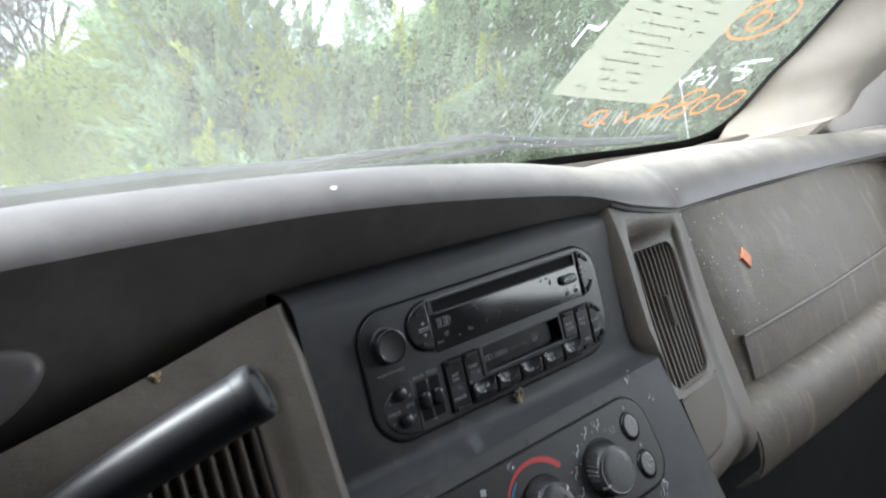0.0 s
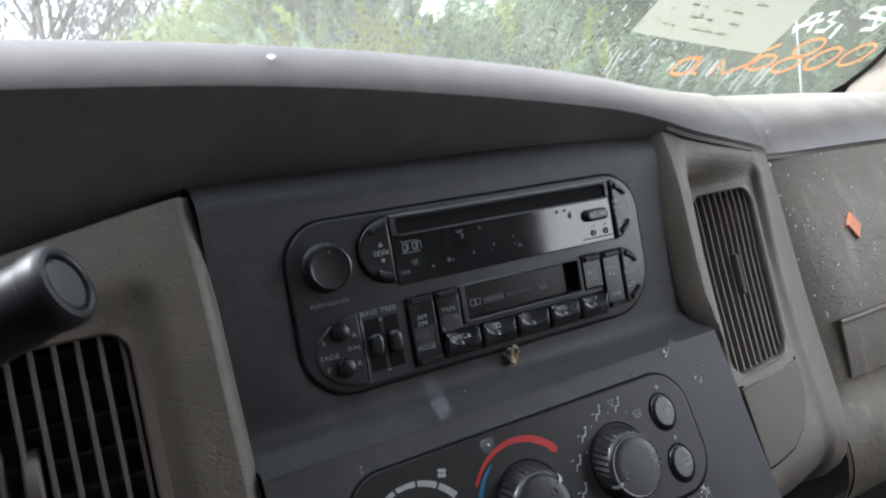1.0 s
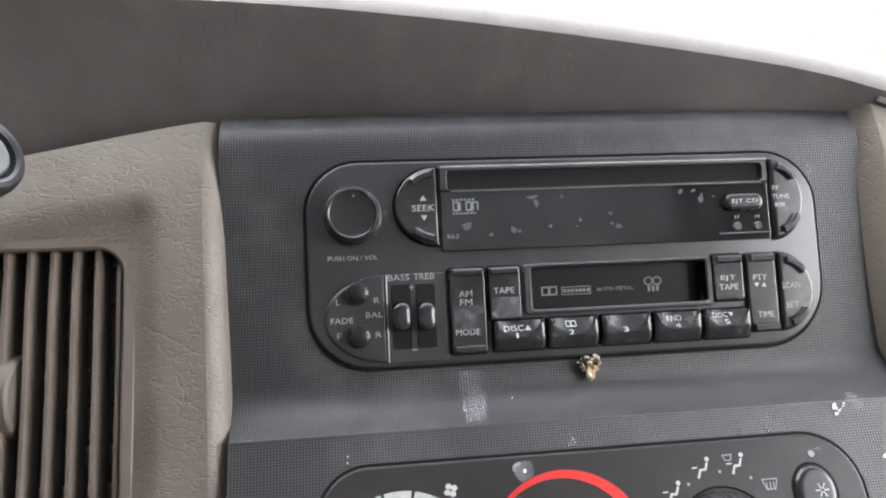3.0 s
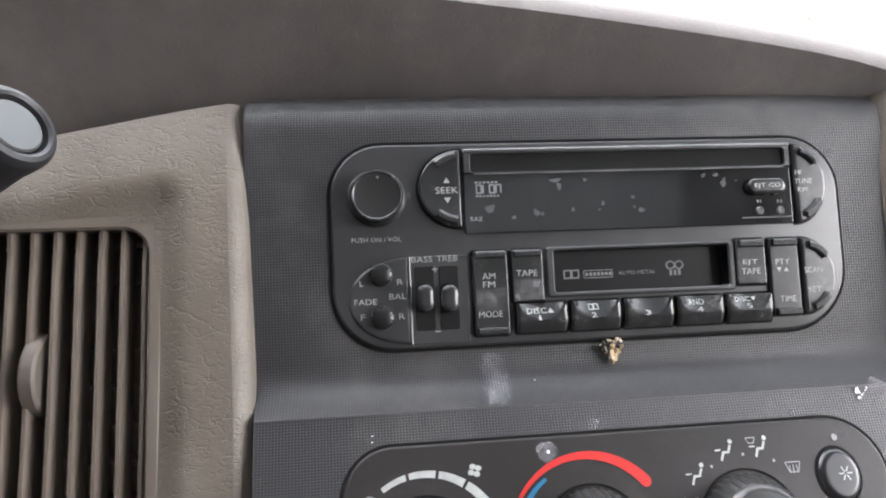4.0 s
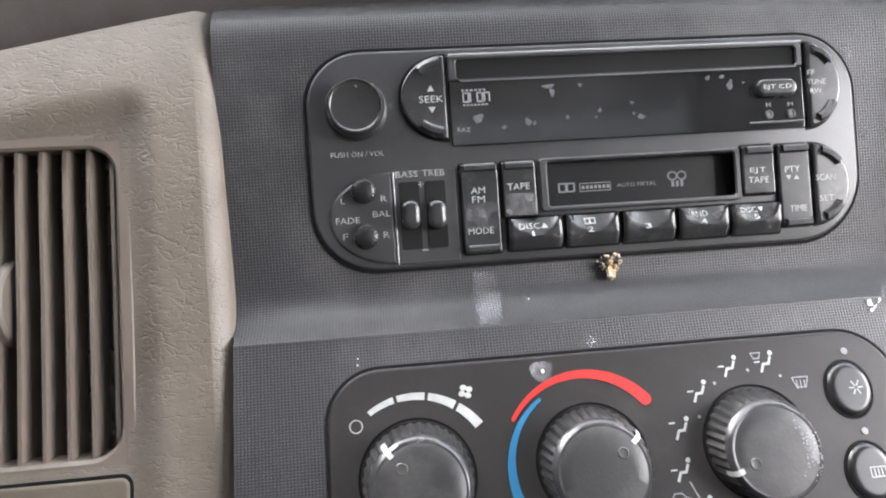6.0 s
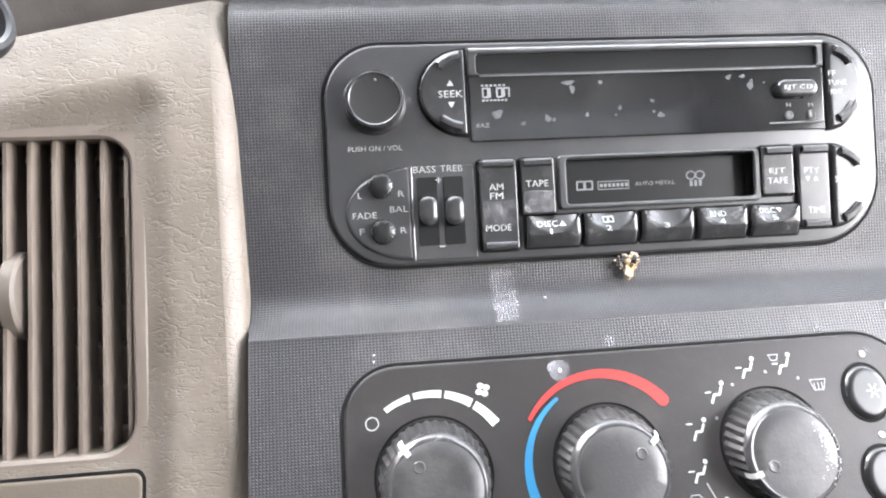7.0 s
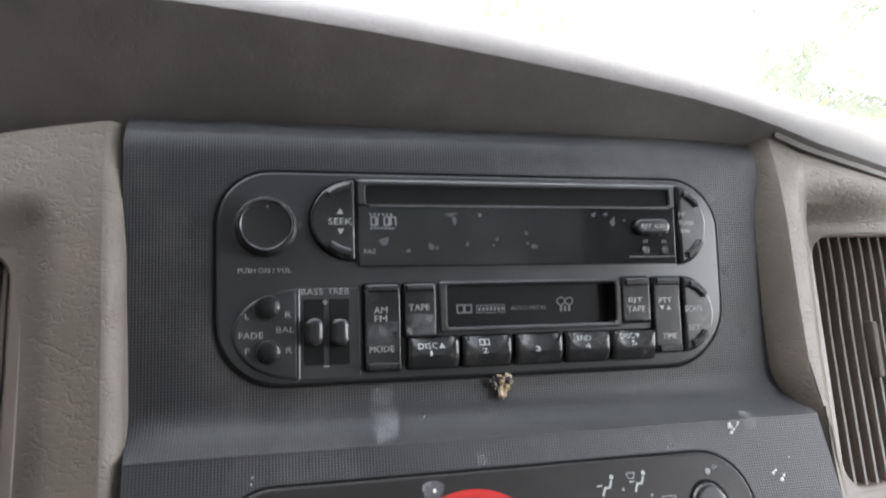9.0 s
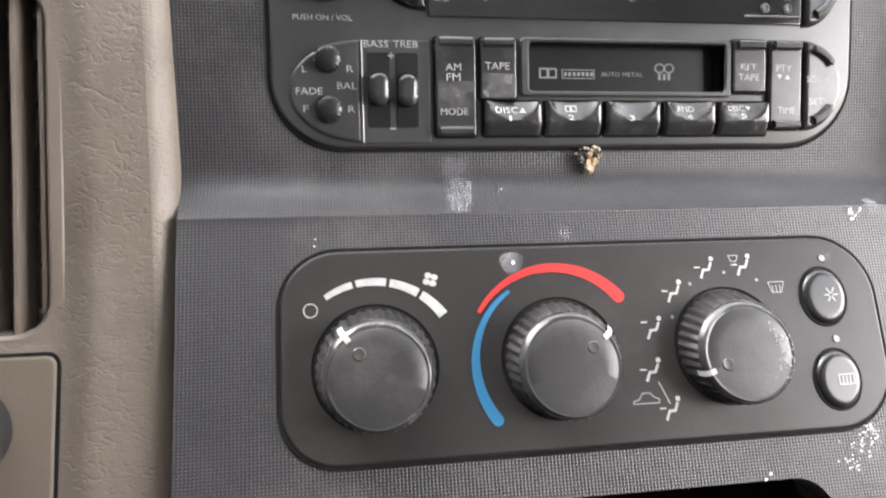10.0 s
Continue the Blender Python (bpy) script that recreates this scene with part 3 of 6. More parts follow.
def sprays(name, count, where, material, parent, size=(0.07, 0.15)):
    """Many small flat sprays of needles, each a forked leaf of its own."""
    verts, faces = [], []
    for _ in range(count):
        p, outward, axis = where()
        up = Vector((rng.normal(0, 0.8), rng.normal(0, 0.8), rng.uniform(0.1, 1.0))) + outward * rng.uniform(0.1, 1.0)
        if axis:
            up = axis + Vector((rng.normal(0, 0.38), rng.normal(0, 0.38), rng.normal(0, 0.38)))
        up.normalize()
        side = up.cross(Vector((rng.normal(), rng.normal(), rng.normal()))).normalized()
        L = rng.uniform(*size)
        w = L * rng.uniform(0.18, 0.32)
        bend = outward * L * 0.25
        b = len(verts)
        for k in range(3):
            d = (up + side * (k - 1) * 0.55).normalized()
            l = L * (1.0 if k == 1 else 0.72)
            q = Vector(p) + up * L * 0.2 * k
            s2 = d.cross(outward + Vector((0.01, 0, 0.02))).normalized() * w * 0.5
            c = len(verts)
            verts += [q, q + d * l * 0.5 + s2 + bend * 0.3, q + d * l + bend, q + d * l * 0.5 - s2 + bend * 0.3]
            faces.append((c, c + 1, c + 2, c + 3))
    me = bpy.data.meshes.new(name)
    me.from_pydata([tuple(v) for v in verts], [], faces)
    me.materials.append(material)
    ob = new(name, me)
    ob.parent = parent
    ob.matrix_parent_inverse = Matrix.Translation(parent.location).inverted()
    tagged(ob, kind="stuff")
    return ob


def on_hedge(lo=0.0, hi=1.0, zlo=-0.5, inward=0.0):
    def pick():
        s = rng.uniform(lo, hi)
        x, y, nv = hedge_at(s)
        top = hedge_top(s)
        z = zlo + (top - zlo) * rng.uniform(0, 1) ** 0.8
        lump = 0.10 * noise.noise((x * 3.1, z * 2.7, 1.0)) + 0.06 * noise.noise((x * 9, z * 8, 4.0))
        off = inward + rng.uniform(-0.05, 0.12) - lump * (1.4 if s > 0.5 else 0.3)
        if z > top - 0.1:
            off = rng.uniform(-0.05, 0.6)
        return (x + nv.x * off, y + nv.y * off, z), Vector((-nv.x, -nv.y, 0.2)), None
    return pick


def plumes(lo, hi, count, zlo, length, spread):
    """Feathery plumes that lean out and up from the hedge face."""
    heads = []
    for _ in range(count):
        s = rng.uniform(lo, hi)
        x, y, nv = hedge_at(s)
        top = hedge_top(s)
        z = zlo + (top - zlo) * rng.uniform(0, 1)
        off = 0.10 - rng.uniform(0, 0.42) * (0.5 + noise.noise((x * 1.7, z * 1.9, 3.0)))
        axis = Vector((-nv.x * 0.5 + rng.normal(0, 0.35), -nv.y * 0.5 + rng.normal(0, 0.2), rng.uniform(0.25, 1.0))).normalized()
        heads.append((Vector((x + nv.x * off, y + nv.y * off, min(z, top - 0.12))), axis, length * rng.uniform(0.6, 1.3), Vector((-nv.x, -nv.y, 0.2))))

    def pick():
        base, axis, long, outward = heads[int(rng.integers(len(heads)))]
        t = rng.uniform(0, 1) ** 0.8
        r = spread * (1.05 - t)
        p = base + axis * long * t + Vector((rng.normal(0, r), rng.normal(0, r * 0.6), rng.normal(0, r)))
        return tuple(p), outward, axis
    return pick


sprays("plumes", 80000, plumes(0.46, 0.88, 560, -0.4, 0.36, 0.042), M_LEAF, hedge, (0.016, 0.036))
sprays("young_plumes", 9000, plumes(0.49, 0.80, 60, 0.3, 0.30, 0.040), M_LEAF_YELLOW, hedge, (0.016, 0.036))
sprays("foliage", 12000, on_hedge(0.48, 0.90, -0.3, 0.10), M_LEAF, hedge, (0.022, 0.05))
sprays("trimmed_foliage", 42000, on_hedge(0.0, 0.5, -0.2), M_LEAF_TRIM, hedge, (0.013, 0.027))
sprays("far_foliage", 2500, on_hedge(0.90, 1.0), M_LEAF, hedge, (0.08, 0.16))


def patch(cx, cz, r):
    def pick():
        x = cx + rng.normal(0, r)
        s = (x - HEDGE[3][0]) / (HEDGE[4][0] - HEDGE[3][0]) / 6 + 3 / 6
        px, py, nv = hedge_at(min(max(s, 0.0), 1.0))
        return (px - nv.x * 0.26, py - nv.y * 0.26, cz + rng.normal(0, r)), Vector((-nv.x, -nv.y, 0.2)), None
    return pick


sprays("young_shoots", 420, patch(1.66, 0.98, 0.10), M_LEAF_YELLOW, hedge, (0.025, 0.05))
sprays("young_shoots", 160, patch(1.25, 0.62, 0.07), M_LEAF_YELLOW, hedge, (0.025, 0.05))


def bare_tree(x, y, height, seed, label, deep=4, dry=0):
    r = random.Random(seed)
    tree = thing("tree", label, "tree", at=(x, y, GZ))
    bms = []
    def limb(p, d, length, rad, depth):
        pts, rr = [p], [rad]
        for i in range(4):
            d = (d + Vector((r.uniform(-0.22, 0.22), r.uniform(-0.22, 0.22), r.uniform(-0.02, 0.18)))).normalized()
            p = p + d * length / 4
            pts.append(p)
            rr.append(rad * (1 - 0.14 * (i + 1)))
        if depth >= 3:
            ends.append(p)
        (trunk if depth == 0 else bms).append(tube(pts, rr, 6 if depth < 2 else 4, cap=False))
        if depth < deep:
            for i in range(5 if depth < 3 else 4):
                k = r.randint(1, 4)
                q = Vector((r.uniform(-1, 1), r.uniform(-1, 1), r.uniform(0.0, 0.7))).normalized()
                limb(pts[k], (d * 0.6 + q * 0.9).normalized(), length * r.uniform(0.5, 0.72), rr[k] * 0.55, depth + 1)
    trunk, ends = [], []
    limb(Vector((x, y, GZ)), Vector((0, 0, 1)), height * 0.5, height * 0.026, 0)
    part("trunk", trunk[0], M_BARK, tree)
    part("branches", joined(*bms), M_BARK, tree)
    if dry:
        def husk():
            return ends[int(rng.integers(len(ends)))] + Vector(rng.normal(0, 0.10, 3)), Vector((0, -1, 0.1)), None
        sprays("dry_leaves", dry, husk, M_BARK, tree, (0.08, 0.17))
        return tree
    tips = [(x + r.gauss(0, height * 0.17), y + r.gauss(0, height * 0.17), GZ + height * r.uniform(0.42, 1.0)) for _ in range(60)]
    def leaf():
        c = tips[int(rng.integers(len(tips)))]
        return (c[0] + rng.normal(0, 0.35), c[1] + rng.normal(0, 0.35), c[2] + rng.normal(0, 0.3)), Vector((0, -1, 0.1)), None
    sprays("leaves", 110, leaf, M_LEAF, tree, (0.10, 0.22))
    return tree


bare_tree(1.6, 17.0, 13.5, 3, "bare grey tree with fine twigs behind the hedge", 5, 2600)
bare_tree(2.5, 18.0, 13.5, 8, "bare grey tree with fine twigs behind the hedge", 5, 2600)
bare_tree(-0.3, 19.0, 13.5, 5, "bare grey tree with fine twigs behind the hedge", 5, 2200)
house = thing("house", "pale rendered house with a reddish tiled roof beyond the trees", "house", at=(-2.2, 28.0, GZ))
part("wall", block(-6.2, 1.75, 26.0, 31.0, GZ, 6.55), M_RENDER, house, "pale pinkish render")
bm = bmesh.new()
ends = [[bm.verts.new(p) for p in ((x, 25.6, 6.45), (x, 28.5, 8.6), (x, 31.4, 6.45), (x, 28.5, 8.45))] for x in (-6.6, 2.1)]
for i in range(4):
    bm.faces.new((ends[0][i], ends[0][(i + 1) % 4], ends[1][(i + 1) % 4], ends[1][i]))
for e in ends:
    bm.faces.new(e)
bmesh.ops.recalc_face_normals(bm, faces=bm.faces)
part("roof", bm, M_TILE, house, "reddish tiled roof", smooth=False)
for x in (-3.2, -1.0, 0.75):
    win = part("window", joined(block(x - 0.42, x - 0.34, 25.94, 26.02, 4.55, 5.85), block(x + 0.34, x + 0.42, 25.94, 26.02, 4.55, 5.85), block(x - 0.34, x + 0.34, 25.94, 26.02, 4.55, 4.63), block(x - 0.34, x + 0.34, 25.94, 26.02, 5.77, 5.85)), M_WPAINT, house, "white framed window", smooth=False)
    part("pane", block(x - 0.34, x + 0.34, 25.97, 25.99, 4.63, 5.77), M_TINT, win, smooth=False)
bare_tree(7.2, 8.0, 7.2, 12, "thinly leaved grey tree behind the hedge")
bare_tree(4.6, 9.5, 6.4, 21, "thinly leaved grey tree behind the hedge")
bare_tree(10.5, 8.5, 7.0, 33, "thinly leaved grey tree behind the hedge")

fence = thing("fence", "white painted picket fence far past the hedge end", "fence", at=(-1, 9, GZ))
for i in range(14):
    x = -2.2 + i * 0.16
    part("picket", slab(rrect(0.08, 1.9, 0.01, 2, x, GZ + 1.25 + 0.3), 9.0, 8.97, 0.004), M_FENCE, fence)
for z in (0.1, 0.55):
    part("rail", block(-2.3, 0.0, 9.0, 9.04, z, z + 0.08, 0.004), M_FENCE, fence)


# ---------------------------------------------------------------- the windscreen
def glass_y(x, z):
    return 0.46 - 0.115 * ((x - 0.05) / 0.76) ** 2 - (z - 0.08) * 1.1 - 0.5 * max(0.0, z - 0.2) ** 2


def glass_edge(x):
    """Height of the lower edge of the glass."""
    return smooth_table([(-0.9, 0.10), (-0.7, 0.10), (-0.3, 0.112), (0.05, 0.118), (0.363, 0.114), (0.572, 0.102), (0.808, 0.086), (0.87, 0.088)], x)


def on_glass(x, z, off=0.0):
    return (x, glass_y(x, z) - off, z - off * 0.6)


windscreen = thing("window_1", "large dusty raked windscreen with water spots", "windscreen", kind="structure", at=(0.05, 0.4, 0.1))
rows = []
ZTOP = 0.78
for j in range(13):
    row = []
    for i in range(41):
        x = -0.87 + 1.88 * i / 40
        z0 = glass_edge(x) - 0.03
        z = z0 + (ZTOP - z0) * j / 12
        row.append(on_glass(x, z))
    rows.append(row)
pane = part("pane", sheet(rows), M_GLASS, windscreen)
pane.visible_shadow = False

# black border: along the bottom, round the corner and up the passenger pillar
EDGE = [(x, glass_edge(x)) for x in np.linspace(-0.86, 0.80, 24)] + [(0.835, 0.0865), (0.862, 0.091), (0.882, 0.101), (0.898, 0.118),
        (0.908, 0.140), (0.918, 0.165), (0.936, 0.186), (0.95, 0.215), (0.962, 0.245), (0.985, 0.33), (1.0, 0.42), (1.01, 0.52)]
rows = [[], [], []]
for i, (x, z) in enumerate(EDGE):
    a, b = EDGE[max(i - 1, 0)], EDGE[min(i + 1, len(EDGE) - 1)]
    d = Vector((b[0] - a[0], b[1] - a[1])).normalized()
    nrm = Vector((d.y, -d.x))
    for r, w in enumerate((-0.004, 0.003, 0.009 if i < 22 else 0.03)):
        rows[r].append(on_glass(x + nrm.x * w, z + nrm.y * w, 0.003))
part("glass_border", sheet(rows), M_SEAL, windscreen, "black ceramic border and rubber seal")

# passenger-side pillar trim
PILLAR = EDGE[24:]
rows = []
for f, (ox, oy, bulge) in enumerate(((0.004, -0.004, 0), (0.03, -0.03, 0.012), (0.055, -0.07, 0.02), (0.075, -0.12, 0.014), (0.09, -0.17, 0.0), (0.095, -0.20, -0.02))):
    row = []
    for (x, z) in [(0.80, 0.05)] + PILLAR:
        gx, gy, gz = on_glass(x, z, 0.004)
        row.append((gx + ox - bulge * 0.6, gy + oy - bulge, gz + (0 if z > 0.1 else -0.02)))
    rows.append(row)
tagged(part("windscreen_pillar", sheet(rows), M_PILLAR), "pale beige stained plastic windscreen pillar trim", "pillar", kind="structure")

# a sheet of paper behind the glass
paper = thing("paper_sheet", "faded pale green printed paper stuck to the windscreen", "paper", at=on_glass(0.6, 0.2))
PB, PW, PH = Vector((0.478, 0.190)), Vector((0.222, -0.037)), Vector((0.116, 0.162))


def on_paper(u, v, off=0.004):
    p = PB + PW * u + PH * v
    return on_glass(p.x, p.y, off)


rows = [[on_paper(u / 8, v / 10) for u in range(9)] for v in range(11)]
bm = sheet(rows)
part("page", bm, M_PAPER, paper)
r = random.Random(4)
for i in range(16):
    v = 0.06 + 0.055 * i
    u = r.uniform(0.08, 0.3)
    while u < r.uniform(0.55, 0.92):
        w = r.uniform(0.025, 0.09)
        part("printed_word", sheet([[on_paper(u, v, 0.006), on_paper(u + w, v, 0.006)], [on_paper(u, v + 0.010, 0.006), on_paper(u + w, v + 0.010, 0.006)]]), M_PRINT, paper, smooth=False)
        u += w + r.choice((0.02, 0.03, 0.12))


def glass_strokes(name, strokes, width, material, parent):
    bm = bmesh.new()
    for pts in strokes:
        left, right = [], []
        for i, p in enumerate(pts):
            a, b = Vector(pts[max(i - 1, 0)]), Vector(pts[min(i + 1, len(pts) - 1)])
            d = (b - a).normalized() if (b - a).length > 1e-6 else Vector((1, 0))
            nrm = Vector((-d.y, d.x)) * width / 2
            left.append(bm.verts.new(on_glass(p[0] + nrm.x, p[1] + nrm.y * 0.75, 0.0035)))
            right.append(bm.verts.new(on_glass(p[0] - nrm.x, p[1] - nrm.y * 0.75, 0.0035)))
        for i in range(len(pts) - 1):
            bm.faces.new((left[i], left[i + 1], right[i + 1], right[i]))
    return part(name, bm, material, parent, smooth=False)


def loop(cx, cz, rx, rz, a0=0, a1=360, n=18, lean=0.5):
    out = []
    for i in range(n + 1):
        a = radians(a0 + (a1 - a0) * i / n)
        dz = rz * math.sin(a)
        out.append((cx + rx * math.cos(a) + lean * dz, cz + dz))
    return out


marks = thing("windscreen_writing", "orange paint marker characters drawn on the windscreen", "writing", at=on_glass(0.7, 0.14))
glass_strokes("letter", [loop(0.588, 0.150, 0.018, 0.008), [(0.605, 0.158), (0.604, 0.142), (0.612, 0.140)]], 0.0036, M_OPAINT, marks)
glass_strokes("letter", [[(0.634, 0.138), (0.643, 0.152), (0.655, 0.136), (0.70, 0.146)]], 0.0036, M_OPAINT, marks)
glass_strokes("letter", [loop(0.708, 0.1435, 0.020, 0.007), [(0.69, 0.145), (0.70, 0.155), (0.722, 0.161)]], 0.0036, M_OPAINT, marks)
glass_strokes("letter", [loop(0.752, 0.137, 0.020, 0.0075), loop(0.772, 0.153, 0.021, 0.0085)], 0.0036, M_OPAINT, marks)
glass_strokes("letter", [loop(0.808, 0.138, 0.021, 0.0105, lean=0.9)], 0.0036, M_OPAINT, marks)
glass_strokes("letter", [loop(0.862, 0.137, 0.021, 0.0105, lean=0.9)], 0.0036, M_OPAINT, marks)
glass_strokes("circled_mark", [loop(0.822, 0.238, 0.062, 0.021), loop(0.815, 0.236, 0.02, 0.009), [(0.80, 0.238), (0.82, 0.256), (0.845, 0.262)]], 0.0036, M_OPAINT, marks)
chalk = thing("windscreen_writing", "white paint marker scrawl drawn on the windscreen", "writing", at=on_glass(0.8, 0.175))
glass_strokes("scrawl", [[(0.728, 0.171), (0.742, 0.185), (0.755, 0.188), (0.752, 0.170)], [(0.724, 0.176), (0.765, 0.181)],
                         [(0.768, 0.186), (0.782, 0.187), (0.775, 0.179), (0.786, 0.176), (0.778, 0.169), (0.764, 0.170)],
                         [(0.80, 0.174), (0.795, 0.160)],
                         [(0.868, 0.183), (0.835, 0.186), (0.822, 0.180), (0.848, 0.176), (0.868, 0.172), (0.858, 0.164), (0.838, 0.165)], [(0.846, 0.187), (0.856, 0.165)],
                         [(0.852, 0.186), (0.898, 0.183)]], 0.005, M_WPAINT, chalk)
glass_strokes("scrawl", [[(0.478, 0.238), (0.49, 0.256), (0.512, 0.252), (0.52, 0.258)]], 0.006, M_WPAINT, chalk)

# melting streaks and dried water under the paper
streaks = thing("dried_streaks", "white dried water streaks under the paper", "streaks", at=on_glass(0.6, 0.15))
r = random.Random(9)
st = []
for i in range(26):
    x = r.uniform(0.44, 0.76)
    z = 0.178 - (x - 0.478) * 0.16 - r.uniform(0.0, 0.012)
    st.append([(x, z), (x - 0.006, z - r.uniform(0.008, 0.03))])
for i in range(24):
    x = r.uniform(0.36, 0.60)
    z = 0.125 + r.uniform(0.0, 0.15) * (0.4 + x)
    st.append([(x, z), (x + r.uniform(-0.004, 0.004), z + r.uniform(0.003, 0.007))])
glass_strokes("streak_film", st, 0.0020, M_STREAK, streaks)["kind"] = "stuff"

st = []
for i in range(150):
    x, z = r.gauss(0.50, 0.075), r.uniform(0.125, 0.30)
    q = r.choice((0.0008, 0.0012, 0.0016, 0.0026))
    st.append([(x, z), (x + q * r.uniform(0.2, 1), z + q * r.uniform(0.6, 2.2))])
glass_strokes("spot_film", st, 0.0026, M_STREAK, streaks)["kind"] = "stuff"

# wipers and aerial outside
wiper = thing("windscreen_wiper", "black windscreen wiper resting low on the glass", "wiper", at=(0.1, 0.42, 0.16))
part("blade", tube([(-0.62, 0.405, 0.150), (-0.168, 0.398, 0.170), (-0.013, 0.408, 0.167), (0.118, 0.413, 0.161), (0.226, 0.408, 0.159), (0.30, 0.402, 0.158)], [0.013, 0.013, 0.012, 0.008, 0.005, 0.004], 6), M_WIPER, wiper)
part("arm", tube([(0.10, 0.42, 0.152), (0.226, 0.416, 0.154), (0.411, 0.39, 0.158), (0.50, 0.388, 0.142), (0.581, 0.39, 0.129), (0.70, 0.378, 0.112), (0.84, 0.362, 0.098)], 0.005, 6), M_WIPER, wiper)
wiper2 = thing("windscreen_wiper", "black windscreen wiper resting low on the glass", "wiper", at=(0.4, 0.42, 0.14))
part("blade", tube([(0.22, 0.424, 0.143), (0.34, 0.414, 0.142), (0.47, 0.40, 0.137), (0.60, 0.39, 0.121), (0.75, 0.372, 0.103)], 0.005, 6), M_WIPER, wiper2)
aerial = thing("aerial", "thin steel radio aerial on the wing", "aerial", at=(0.99, 0.43, -0.2))
part("mast", tube([(0.985, 0.46, -0.25), (0.985, 0.42, 0.25), (0.985, 0.37, 0.75)], 0.0016, 6), M_STEEL, aerial)


# ---------------------------------------------------------------- the cab round the camera
def cab_wall(name, bm, label, mat=M_CAB):
    return tagged(part(name, bm, mat, smooth=False), label, "cab wall", kind="structure")


tagged(part("ceiling", block(-1.0, 1.08, -2.0, -0.43, 0.75, 0.79), M_ROOF, smooth=False), "dark cloth headlining of the cab", "ceiling", kind="structure")
cab_wall("floor", block(-1.0, 1.08, -2.0, 0.4, -0.85, -0.80), "dark carpeted cab floor", M_DARK)


def opened_wall(lo, hi, outer, inner, across):
    """A wall from lo to hi with one opening; across: 0 when it stands across x, 1 across y."""
    bm = bmesh.new()
    vs = [[bm.verts.new((d, a, z) if across == 0 else (a, d, z)) for a, z in o] for d in (lo, hi) for o in (outer, inner)]
    n = len(outer)
    for i in range(n):
        j = (i + 1) % n
        for a, b in ((0, 1), (2, 3), (0, 2), (1, 3)):
            bm.faces.new((vs[a][i], vs[a][j], vs[b][j], vs[b][i]))
    bmesh.ops.recalc_face_normals(bm, faces=bm.faces)
    return bm


cab_wall("wall_rear", opened_wall(-2.04, -2.0, [(-1.0, -0.85), (1.08, -0.85), (1.08, 0.77), (-1.0, 0.77)],
                                  [(-0.98, -0.18), (1.06, -0.18), (1.06, 0.38), (-0.98, 0.38)], 1), "grey cloth rear wall of the cab with a wide window", M_CLOTH)
rear = thing("window_2", "dark tinted rear window of the cab", "window", kind="structure", at=(0.04, -2.02, -0.18))
part("pane", block(-0.98, 1.06, -2.024, -2.018, -0.18, 0.38), M_TINT, rear).visible_shadow = False
# Added out of view without a window, to keep light off the lower dash.
cab_wall("wall_left", block(-1.04, -1.0, -2.04, 0.45, -0.85, 0.77), "unseen dark wall on the driver side, closed to block light", M_ROOF)
# the sill rises towards the mirror, and the front edge follows the windscreen pillar
cab_wall("wall_right", opened_wall(1.08, 1.12, [(-2.04, -0.85), (-0.3, -0.85), (0.45, -0.85), (0.27, 0.07), (-0.62, 0.77), (-2.04, 0.77)],
                                   [(-1.32, -0.23), (-0.4, -0.23), (0.04, -0.02), (-0.04, 0.09), (-0.46, 0.42), (-1.32, 0.42)], 0), "door side of the cab with its window opening")
cab_wall("firewall", block(-1.0, 1.08, 0.47, 0.50, -0.85, 0.07), "bulkhead behind the dashboard", M_DARK)


# ---------------------------------------------------------------- the dashboard
dash = thing("dashboard", "two-tone taupe pickup dashboard with dusty vinyl", "dashboard", at=(0.05, 0.1, -0.3))

FASCIA = [(-0.30, -0.058), (-0.2, -0.036), (-0.145, -0.023), (-0.11, -0.0155), (-0.08, -0.0115), (-0.05, -0.0085), (0.0, -0.004), (0.02, 0.0005), (0.04, 0.008), (0.06, 0.016)]
BEZEL = [(-0.30, -0.074), (-0.2, -0.0463), (-0.145, -0.0298), (-0.085, -0.0122), (-0.0828, -0.0117), (-0.0821, -0.0111), (-0.0800, -0.0075), (-0.0775, -0.0045), (-0.0745, -0.0020), (-0.0710, -0.0002), (-0.0675, 0.0009), (-0.064, 0.0015), (0.025, 0.0015), (0.030, 0.0019), (0.034, 0.0034), (0.0375, 0.0062), (0.0405, 0.0100), (0.0428, 0.0155), (0.0440, 0.022), (0.0445, 0.045)]


def fascia_y(z):
    return smooth_table(FASCIA, z)


def grid_skin(xs, zs, y_of, skip=lambda x, z: False, warp=lambda x, z: (x, z)):
    bm = bmesh.new()
    vs = [[None] * len(xs) for _ in zs]
    for j, z in enumerate(zs):
        for i, x in enumerate(xs):
            u, v = warp(x, z)
            vs[j][i] = bm.verts.new((u, y_of(u, v), v))
    for j in range(len(zs) - 1):
        for i in range(len(xs) - 1):
            if not skip((xs[i] + xs[i + 1]) / 2, (zs[j] + zs[j + 1]) / 2):
                bm.faces.new((vs[j][i], vs[j][i + 1], vs[j + 1][i + 1], vs[j + 1][i]))
    bmesh.ops.delete(bm, geom=[v for v in bm.verts if not v.link_faces], context="VERTS")
    return bm


def left_top(x):
    return smooth_table([(-0.5, -0.03), (-0.30, 0.000), (-0.1685, 0.0245), (-0.13, 0.0330), (-0.1, 0.0388), (-0.08, 0.0405)], x)


